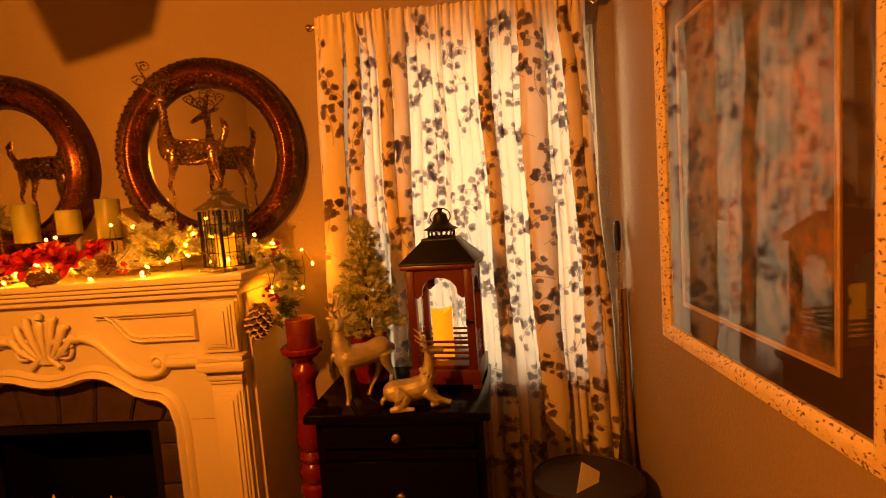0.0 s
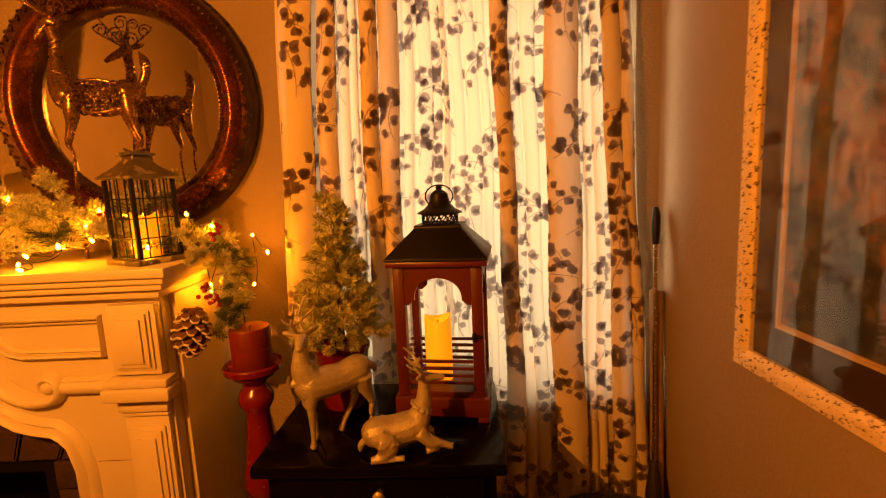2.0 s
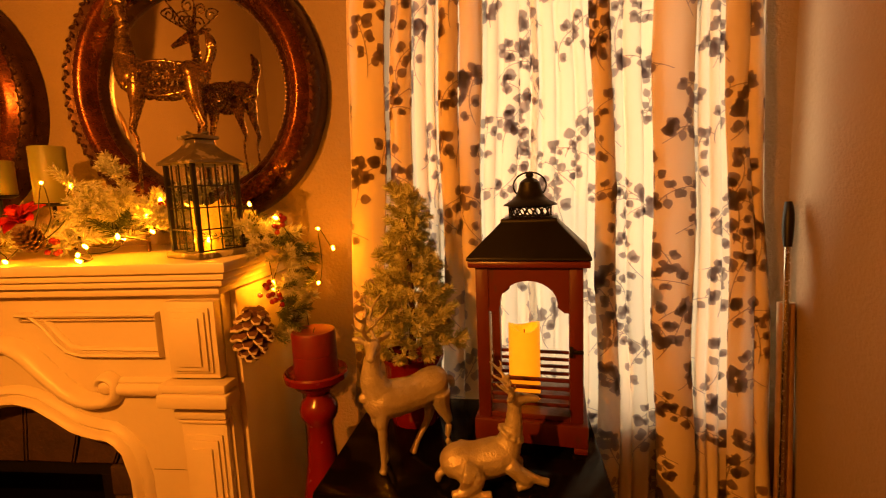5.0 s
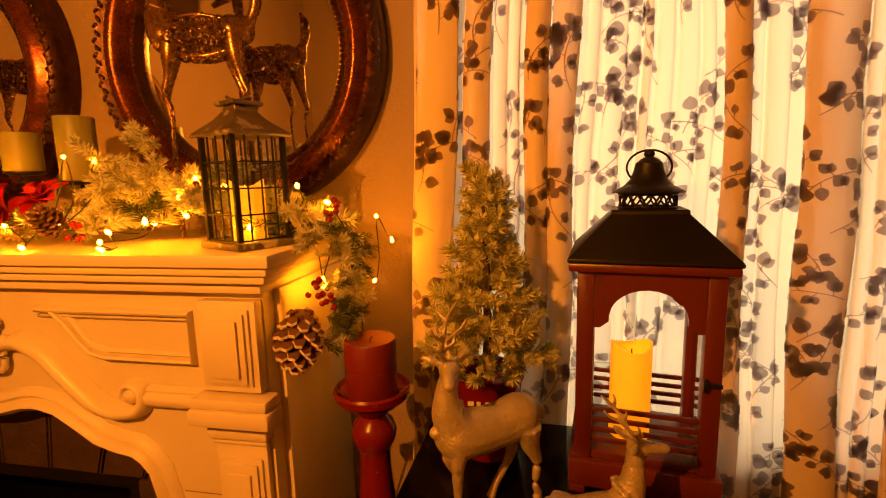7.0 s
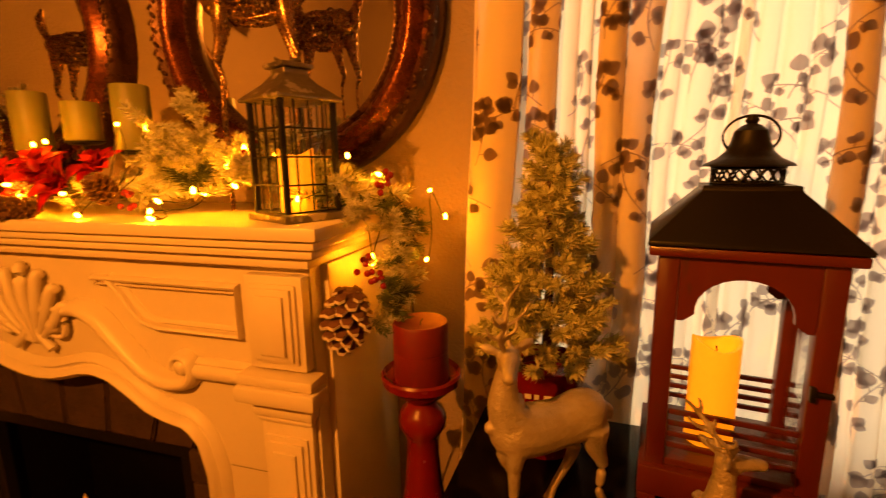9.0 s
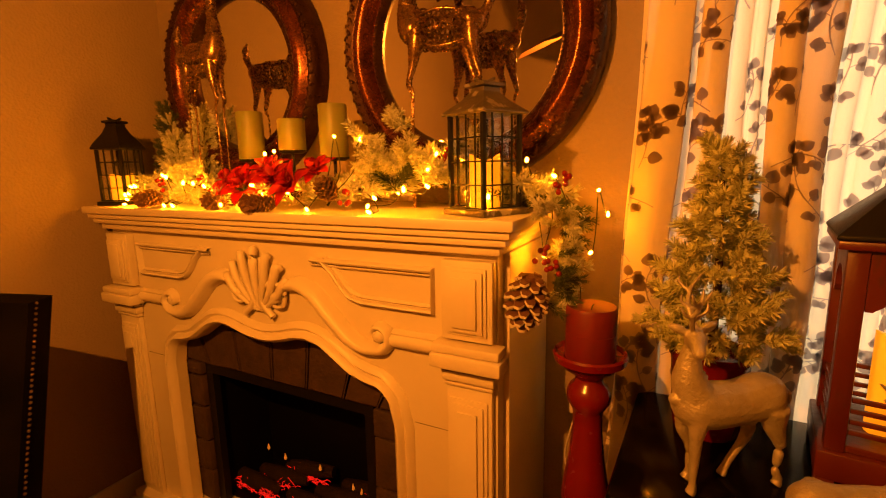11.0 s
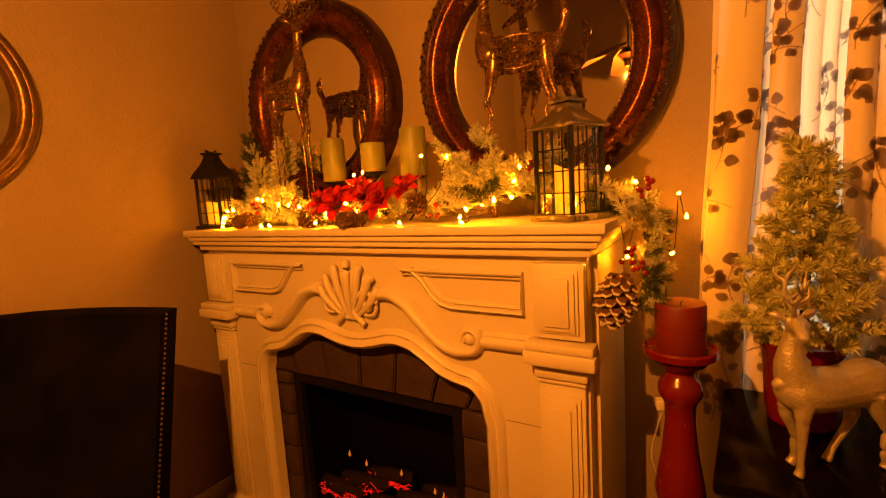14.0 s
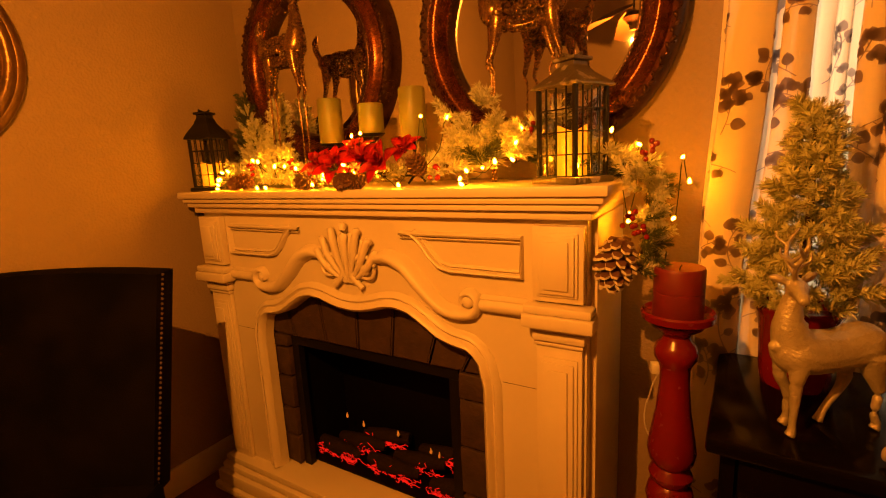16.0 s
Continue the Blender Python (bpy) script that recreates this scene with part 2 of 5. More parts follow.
def lathe(profile, segs=32, bm=None, at=(0, 0, 0), sx=1.0, sy=1.0):
    """Turns (radius, height) pairs round the z axis."""
    bm = bm or bmesh.new()
    rings = []
    for r, z in profile:
        if r < 1e-5:
            rings.append([bm.verts.new((at[0], at[1], at[2] + z))])
        else:
            rings.append([bm.verts.new((at[0] + sx * r * math.cos(2 * math.pi * i / segs), at[1] + sy * r * math.sin(2 * math.pi * i / segs), at[2] + z)) for i in range(segs)])
    for a, b in zip(rings, rings[1:]):
        for i in range(segs):
            j = (i + 1) % segs
            f = [a[i % len(a)], a[j % len(a)], b[j % len(b)], b[i % len(b)]]
            f = list(dict.fromkeys(f))
            if len(f) > 2:
                bm.faces.new(f)
    for ring, flip in ((rings[0], True), (rings[-1], False)):
        if len(ring) > 2:
            bm.faces.new(ring[::-1] if flip else ring)
    return bm


def smooth_path(points, n=8):
    """Catmull-Rom through the points; each point may carry more than three numbers."""
    p = [np.array(q, float) for q in points]
    p = [2 * p[0] - p[1]] + p + [2 * p[-1] - p[-2]]
    out = []
    for i in range(1, len(p) - 2):
        for k in range(n):
            t = k / n
            out.append(0.5 * (2 * p[i] + (p[i + 1] - p[i - 1]) * t + (2 * p[i - 1] - 5 * p[i] + 4 * p[i + 1] - p[i + 2]) * t * t + (3 * p[i] - p[i - 1] - 3 * p[i + 1] + p[i + 2]) * t ** 3))
    out.append(p[-2])
    return out


def tube(bm, points, radius=0.01, segs=8, n=6, closed=False, flat=1.0):
    """A round rod along a smooth path; points (x, y, z) or (x, y, z, r)."""
    path = smooth_path(points, n) if n else [np.array(q, float) for q in points]
    rings, up = [], Vector((0, 0, 1))
    for i, q in enumerate(path):
        a, b = path[max(i - 1, 0)], path[min(i + 1, len(path) - 1)]
        d = Vector(b[:3] - a[:3])
        d = d.normalized() if d.length > 1e-9 else Vector((0, 0, 1))
        side = d.cross(up)
        if side.length < 0.05:
            side = d.cross(Vector((0, 1, 0)))
        side.normalize()
        up2 = side.cross(d).normalized()
        r = q[3] if len(q) > 3 else radius
        rings.append([bm.verts.new(Vector(q[:3]) + side * (r * math.cos(2 * math.pi * k / segs)) + up2 * (r * flat * math.sin(2 * math.pi * k / segs))) for k in range(segs)])
    for a, b in zip(rings, rings[1:]):
        for i in range(segs):
            bm.faces.new((a[i], a[(i + 1) % segs], b[(i + 1) % segs], b[i]))
    bm.faces.new(rings[0][::-1])
    bm.faces.new(rings[-1])
    return bm


def ball(bm, at, rx, ry=None, rz=None, segs=12, rot=None):
    g = bmesh.ops.create_uvsphere(bm, u_segments=segs, v_segments=max(6, segs // 2 + 1), radius=1.0)["verts"]
    for v in g:
        c = Vector((v.co.x * rx, v.co.y * (ry or rx), v.co.z * (rz or rx)))
        v.co = (rot @ c if rot else c) + Vector(at)
    return bm


def prism(bm, outline, y0, y1, bevel=0.0):
    """A slab with an (x, z) outline between two depths."""
    a = [bm.verts.new((x, y0, z)) for x, z in outline]
    b = [bm.verts.new((x, y1, z)) for x, z in outline]
    n = len(outline)
    f = bm.faces.new(a)
    bm.faces.new(b[::-1])
    for i in range(n):
        bm.faces.new((a[i], b[i], b[(i + 1) % n], a[(i + 1) % n]))
    if bevel:
        bmesh.ops.bevel(bm, geom=list(f.edges), offset=bevel, segments=2, affect="EDGES")
    return bm


def strip(bm, path, profile, closed=False):
    """Sweeps a profile of (across, out) pairs along an (x, z) path on a front whose outside is -y at y = 0."""
    rings = []
    n = len(path)
    for i in range(n):
        a, b = (path[i - 1], path[(i + 1) % n]) if closed else (path[max(i - 1, 0)], path[min(i + 1, n - 1)])
        d = Vector((b[0] - a[0], b[1] - a[1])).normalized()
        nx, nz = -d.y, d.x
        rings.append([bm.verts.new((path[i][0] + nx * s, -o, path[i][1] + nz * s)) for s, o in profile])
    pairs = list(zip(rings, rings[1:])) + ([(rings[-1], rings[0])] if closed else [])
    for a, b in pairs:
        for k in range(len(profile) - 1):
            bm.faces.new((a[k], a[k + 1], b[k + 1], b[k]))
    return bm


# ---- the room ----
def structure(name, bm, mat, label, category, smooth=0):
    return tagged(part(name, bm, mat, smooth=smooth), label, category, kind="structure")


WX0, WX1, WZ0, WZ1 = -0.43, 0.385, 0.62, 1.76
EAST2, EASTY = 3.2, -0.35
T = 0.14
structure("floor", boxes((WEST - T, EAST2 + T, SOUTH - T, NORTH + T, FLOOR - 0.1, FLOOR)), "floor", "dark reddish brown wooden floor", "floor")
structure("ceiling", boxes((WEST - T, EAST2 + T, SOUTH - T, NORTH + T, TOP, TOP + 0.1)), "ceiling", "plain warm white textured ceiling", "ceiling")
structure("wall_north", boxes((WEST - T, WX0, NORTH, NORTH + T, FLOOR, TOP), (WX1, EAST + T, NORTH, NORTH + T, FLOOR, TOP), (WX0, WX1, NORTH, NORTH + T, FLOOR, WZ0), (WX0, WX1, NORTH, NORTH + T, WZ1, TOP)), "wall", "beige painted wall with a curtained window", "wall")
structure("wall_east", boxes((EAST, EAST + T, EASTY, NORTH, FLOOR, TOP), (EAST + T, EAST2, EASTY, EASTY + T, FLOOR, TOP), (EAST2, EAST2 + T, SOUTH, EASTY + T, FLOOR, TOP)), "wall", "beige painted wall with a large framed picture", "wall")
structure("wall_west", boxes((WEST - T, WEST, SOUTH, NORTH, FLOOR, TOP)), "wall", "beige painted wall with a round clock", "wall")
structure("wall_south", boxes((WEST - T, EAST2 + T, SOUTH - T, SOUTH, FLOOR, TOP)), "wall", "plain beige painted wall", "wall")
bm = bmesh.new()
box(bm, WEST, WEST + 0.014, SOUTH, NORTH, FLOOR, 0.15, 0.004)
structure("baseboard", bm, "trim", "white painted wooden baseboard along the wall", "baseboard", 30)
structure("baseboard", box(bmesh.new(), EAST - 0.014, EAST, EASTY, NORTH - 0.015, FLOOR, 0.15, 0.004), "trim", "white painted wooden baseboard along the wall", "baseboard", 30)
structure("baseboard", box(bmesh.new(), WEST + 0.015, EAST, NORTH - 0.014, NORTH, FLOOR, 0.15, 0.004), "trim", "white painted wooden baseboard below the window", "baseboard", 30)

window = thing("window_1", pose(0, 0, 0), "white sash window behind a drawn curtain", "window", kind="structure")
part("window_frame", boxes((WX0, WX0 + 0.04, 1.55, 1.61, WZ0, WZ1), (WX1 - 0.04, WX1, 1.55, 1.61, WZ0, WZ1), (WX0 + 0.04, WX1 - 0.04, 1.55, 1.61, WZ0, WZ0 + 0.04), (WX0 + 0.04, WX1 - 0.04, 1.55, 1.61, WZ1 - 0.04, WZ1)), "trim", window)
part("window_sill", box(bmesh.new(), WX0 - 0.02, WX1 + 0.02, 1.478, 1.55, WZ0 - 0.025, WZ0 - 0.002, 0.004), "trim", window)
pane = part("pane", boxes((WX0 + 0.04, WX1 - 0.04, 1.575, 1.579, WZ0 + 0.04, WZ1 - 0.04)), "window_glass", window, smooth=0)
pane.visible_shadow = False

# ---- fireplace ----
CX = -1.325
fire = thing("fireplace", pose(CX, NORTH, FLOOR), "cream painted carved wooden fireplace surround on the wall", "fireplace")
Z = -FLOOR  # heights below are above the world's zero


def fz(*rows):
    return [(x0, x1, y0, y1, z0 + Z, z1 + Z) for x0, x1, y0, y1, z0, z1 in rows]


for w, y, z0, z1 in ((0.645, -0.352, 1.048, 1.068), (0.636, -0.343, 1.034, 1.048), (0.627, -0.335, 1.020, 1.034), (0.612, -0.322, 1.002, 1.020)):
    part("shelf_moulding" if z1 < 1.06 else "mantel_shelf", box(bmesh.new(), -w, w, y, -0.003, z0 + Z, z1 + Z - 0.0004, 0.0035), "mantel", fire)

FACE = -0.300  # the front board


def arch(d):
    """Height of the wavy lintel's lower edge at a distance from the middle."""
    d = abs(d)
    table = ((0.0, 0.748), (0.04, 0.751), (0.08, 0.760), (0.11, 0.769), (0.145, 0.772), (0.18, 0.764), (0.22, 0.740), (0.26, 0.714), (0.30, 0.702), (0.335, 0.697), (0.355, 0.682), (0.367, 0.658), (0.372, 0.62))
    return float(np.interp(d, [a for a, _ in table], [b for _, b in table])) + Z


half = [(d, arch(d)) for d in np.linspace(0, 0.372, 30)]
lintel = [(-d, z) for d, z in half[::-1]] + half[1:]
bm = bmesh.new()
prism(bm, [(-0.60, 1.0 + Z), (-0.60, 0.17 + Z), (-0.372, 0.17 + Z)] + lintel + [(0.372, 0.17 + Z), (0.60, 0.17 + Z), (0.60, 1.0 + Z)], FACE, FACE + 0.03)
part("front_board", bm, "mantel", fire)
for s in (-1, 1):
    x0, x1 = sorted((s * 0.585, s * 0.612))
    part("side_panel", box(bmesh.new(), x0, x1, FACE + 0.031, -0.004, Z + 0.17, Z + 1.0, 0.002), "mantel", fire)
ROUND = [(0.0, 0.0), (0.003, 0.013), (0.011, 0.021), (0.019, 0.017), (0.023, 0.006), (0.025, 0.006), (0.031, 0.014), (0.039, 0.010), (0.044, 0.0)]
path = [(-0.372, 0.175 + Z)] + [(-0.372, z + Z) for z in np.linspace(0.2, 0.58, 8)] + lintel + [(0.372, z + Z) for z in np.linspace(0.58, 0.2, 8)] + [(0.372, 0.175 + Z)]
bm = strip(bmesh.new(), path, ROUND)
bmesh.ops.translate(bm, verts=bm.verts, vec=(0, FACE - 0.0005, 0))
part("arch_moulding", bm, "mantel", fire, "rounded moulding round the opening", 60)


def carve(points, width, height, name, n=10):
    """A raised half-round carving along a path of (x, z, scale)."""
    pts = smooth_path([(x, z, k) for x, z, k in points], n)
    bm = bmesh.new()
    rings = []
    for i, p in enumerate(pts):
        a, b = pts[max(i - 1, 0)], pts[min(i + 1, len(pts) - 1)]
        d = Vector((b[0] - a[0], b[1] - a[1])).normalized()
        rings.append([bm.verts.new((p[0] - d.y * width * p[2] * u, FACE - height * p[2] ** 0.5 * (1 - u * u) ** 0.7 - 0.0005, p[1] + d.x * width * p[2] * u)) for u in (-1, -0.8, -0.5, -0.15, 0.15, 0.5, 0.8, 1)])
    for a, b in zip(rings, rings[1:]):
        for k in range(7):
            bm.faces.new((a[k], a[k + 1], b[k + 1], b[k]))
    bm.faces.new(rings[0])
    bm.faces.new(rings[-1])
    return part(name, bm, "mantel", fire, smooth=70)


for s in (-1, 1):
    zz = 0.815 + Z
    spiral = [(s * (0.342 + 0.030 * math.sin(a) * (1 - a / 9)), zz - 0.030 * math.cos(a) * (1 - a / 9), 0.75 - a / 14) for a in np.linspace(0, 5.2, 12)]
    carve([(s * 0.085, 0.895 + Z, 0.7), (s * 0.13, 0.902 + Z, 1.0), (s * 0.175, 0.883 + Z, 1.1), (s * 0.215, 0.845 + Z, 1.1), (s * 0.265, 0.800 + Z, 1.0), (s * 0.305, 0.784 + Z, 0.9)] + spiral, 0.019, 0.029, "scroll")
    part("scroll_eye", ball(bmesh.new(), (s * 0.342, FACE - 0.006, zz), 0.016, 0.014, 0.016), "mantel", fire)
    # ledge between scroll and pilaster
    bm = strip(bmesh.new(), [(s * x, 0.815 + Z) for x in ((0.375, 0.50) if s > 0 else (0.50, 0.375))], [(-0.019, 0), (-0.017, 0.012), (-0.008, 0.02), (0.004, 0.02), (0.009, 0.012), (0.013, 0.013), (0.017, 0.006), (0.019, 0)])
    bmesh.ops.translate(bm, verts=bm.verts, vec=(0, FACE - 0.0005, 0))
    part("ledge", bm, "mantel", fire, smooth=60)
    # sunk panel with a pointed inner end
    loop = [(s * x, z + Z) for x, z in ((0.168, 0.968), (0.472, 0.968), (0.472, 0.876), (0.300, 0.876), (0.268, 0.884), (0.245, 0.905), (0.222, 0.935), (0.198, 0.955))]
    bm = strip(bmesh.new(), loop if s < 0 else loop[::-1], [(0.0, 0.0), (0.001, 0.011), (0.005, 0.014), (0.009, 0.012), (0.011, 0.002), (0.013, 0.002), (0.016, 0.008), (0.020, 0.004), (0.021, 0.0)], closed=True)
    bmesh.ops.translate(bm, verts=bm.verts, vec=(0, FACE - 0.0005, 0))
    part("panel_moulding", bm, "mantel", fire, smooth=50)
    # pilaster
    xa, xb = sorted((s * 0.497, s * 0.598))
    block = part("pilaster_block", box(bmesh.new(), xa, xb, FACE - 0.022, FACE - 0.001, 0.84 + Z, 0.99 + Z, 0.002), "mantel", fire)
    for inset, d in ((0.010, 0.027), (0.016, 0.032), (0.026, 0.037)):
        part("raised_panel", box(bmesh.new(), xa + inset, xb - inset, FACE - d, FACE - d + 0.0048, 0.842 + inset + Z, 0.988 - inset + Z, 0.0018), "mantel", block)
    cap = bmesh.new()
    for w, d, z0, z1 in ((0.020, 0.045, 0.818, 0.836), (0.024, 0.050, 0.790, 0.8175), (0.008, 0.030, 0.779, 0.7895), (0.004, 0.026, 0.757, 0.7785), (0.0, 0.020, 0.745, 0.7565)):
        box(cap, xa - w * 0.7, xb + w, FACE - d, FACE - 0.001, z0 + Z, z1 + Z, 0.005)
    part("pilaster_capital", cap, "mantel", fire)
    shaft = part("pilaster_shaft", box(bmesh.new(), xa + 0.004, xb - 0.004, FACE - 0.014, FACE - 0.001, 0.17 + Z, 0.744 + Z, 0.002), "mantel", fire)
    for inset, d in ((0.012, 0.019), (0.019, 0.024), (0.030, 0.029)):
        part("raised_panel", box(bmesh.new(), xa + inset, xb - inset, FACE - d, FACE - d + 0.0048, 0.178 + inset + Z, 0.738 - inset * 1.3 + Z, 0.0018), "mantel", shaft)
# joint between the lintel and the legs
for s in (-1, 1):
    bm = boxes(tuple(sorted((s * 0.418, s * 0.496))) + (FACE - 0.0006, FACE - 0.0001, 0.6365 + Z, 0.6375 + Z))
    part("joint", bm, "twig", fire, "hairline joint", 0)
# shell: a fan of petals over two volutes
shell = part("shell_ornament", ball(bmesh.new(), (0, FACE - 0.001, 0.890 + Z), 0.070, 0.012, 0.066, 20), "mantel", fire, "carved scallop shell")
for k in range(-3, 4):
    a = math.radians(90 - k * 15.5)
    ln = 0.146 - 0.0015 * k * k - 0.006 * abs(k)
    base = Vector((k * 0.004, 0.828 + Z))
    tip = base + Vector((math.cos(a), math.sin(a))) * ln
    mid = base.lerp(tip, 0.55) + Vector((k * 0.0035, 0))
    curl = tip + Vector((k * 0.0025, -0.004 - 0.0012 * abs(k)))
    part("shell_rib", tube(bmesh.new(), [(base.x, FACE - 0.010, base.y, 0.0035), (mid.x, FACE - 0.018, mid.y, 0.0095), (tip.x, FACE - 0.017, tip.y, 0.0098), (curl.x, FACE - 0.008, curl.y, 0.0070)], segs=10, n=5), "mantel", shell, "", 80)
for s in (-1, 1):
    sp = [(s * (0.060 - r * math.cos(a)), FACE - 0.013, 0.866 + Z + r * math.sin(a), 0.0085 - 0.0007 * i) for i, (a, r) in enumerate(((-1.3, 0.050), (-0.4, 0.046), (0.5, 0.041), (1.5, 0.036), (2.6, 0.032), (3.8, 0.027), (5.0, 0.022), (6.2, 0.018)))]
    part("shell_volute", tube(bmesh.new(), sp, segs=10, n=6), "mantel", shell, "", 80)
    part("volute_eye", ball(bmesh.new(), (s * 0.060, FACE - 0.011, 0.866 + Z), 0.015), "mantel", shell)
# hearth step
for w, y, z0, z1 in ((0.645, -0.375, FLOOR, 0.075), (0.632, -0.365, 0.0755, 0.12), (0.62, -0.352, 0.1205, 0.145), (0.61, -0.340, 0.1455, 0.17)):
    part("hearth_step", box(bmesh.new(), -w, w, y, -0.016, z0 + Z, z1 + Z - 0.0004, 0.006), "mantel", fire)

# stones round the firebox
rng = random.Random(4)
edges = [(-0.385, -0.318), (0.280, 0.385)]
def stone(x0, x1, z0, z1):
    bm = bmesh.new()
    box(bm, x0 + 0.003, x1 - 0.003, FACE + 0.035, FACE + 0.07, z0 + Z + 0.003, z1 + Z - 0.003, 0.004)
    for v in bm.verts:
        v.co += Vector(noise.noise_vector(v.co * 30 + Vector((x0 * 9, 0, z0 * 7)))) * 0.004
    part("stone", bm, "stone", fire)
for x0, x1 in edges:
    z = 0.172
    while z < 0.60:
        h = min(rng.uniform(0.09, 0.14), 0.62 - z)
        stone(x0, x1, z, z + h)
        z += h
cuts = [(-0.385, -0.385), (-0.275, -0.33), (-0.15, -0.17), (-0.03, -0.02), (0.085, 0.11), (0.20, 0.26), (0.30, 0.385), (0.385, 0.386)]
for (b0, t0), (b1, t1) in zip(cuts, cuts[1:]):
    bm = prism(bmesh.new(), [(b0 + 0.003, 0.622 + Z), (b1 - 0.003, 0.622 + Z), (max(t1, t0 + 0.01) - 0.003, 0.80 + Z), (t0 + 0.003, 0.80 + Z)], FACE + 0.034, FACE + 0.07, 0.004)
    for v in bm.verts:
        v.co += Vector(noise.noise_vector(v.co * 30)) * 0.004
    part("stone", bm, "stone", fire)
part("stone_backing", boxes(*fz((-0.39, -0.316, FACE + 0.071, FACE + 0.08, 0.171, 0.80), (0.278, 0.39, FACE + 0.071, FACE + 0.08, 0.171, 0.80), (-0.316, 0.278, FACE + 0.071, FACE + 0.08, 0.62, 0.80))), "firebox", fire)

insert = thing("electric_fire", pose(CX, NORTH, FLOOR), "black electric firebox with glowing red logs", "fireplace insert")
for row in fz((-0.315, 0.277, -0.05, -0.045, 0.172, 0.615), (-0.315, -0.309, -0.222, -0.051, 0.172, 0.615), (0.271, 0.277, -0.222, -0.051, 0.172, 0.615), (-0.308, 0.270, -0.222, -0.051, 0.609, 0.615), (-0.308, 0.270, -0.222, -0.051, 0.172, 0.178)):
    part("firebox_panel", boxes(row), "firebox", insert)
bm = boxes(*fz((-0.315, 0.277, -0.252, -0.2305, 0.588, 0.616), (-0.315, -0.288, -0.252, -0.2305, 0.173, 0.5875), (0.250, 0.277, -0.252, -0.2305, 0.173, 0.5875)))
part("frame", bm, "black", insert)
for i in range(7):
    a = rng.uniform(-0.5, 0.5)
    x, z, y = -0.24 + 0.075 * i, 0.205 + 0.02 * (i % 3), -0.17 + 0.035 * (i % 3)
    L = 0.09
    bm = bmesh.new()
    tube(bm, [(x - L * math.cos(a), y, z - L * 0.35 * math.sin(a) + Z, 0.018), (x, y - 0.01, z + 0.008 + Z, 0.024), (x + L * math.cos(a), y + 0.01, z + L * 0.35 * math.sin(a) + Z, 0.017)], segs=9, n=5)
    log = part("log", bm, "log", insert, smooth=60)
    bm = bmesh.new()
    for k in range(34):
        u = rng.uniform(-1, 1)
        px, pz = x + L * u * math.cos(a), z + L * 0.35 * u * math.sin(a) + Z
        q = [(px, y - 0.027, pz - 0.012)]
        for _ in range(4):
            q.append((q[-1][0] + rng.uniform(-0.013, 0.018), y - 0.028 + rng.uniform(-0.003, 0.003), q[-1][2] + rng.uniform(-0.008, 0.012)))
        tube(bm, q, 0.0009, 5, 3)
    part("ember_vein", bm, "ember", log, "glowing red cracks", 0)
for x, z in ((-0.23, 0.31), (-0.16, 0.295), (-0.02, 0.30), (0.10, 0.275), (0.13, 0.27)):
    part("flame", lathe([(0, 0), (0.004, 0.004), (0.0045, 0.009), (0.002, 0.017), (0, 0.024)], 8, at=(x, -0.13, z - 0.02 + Z)), "flame", insert)


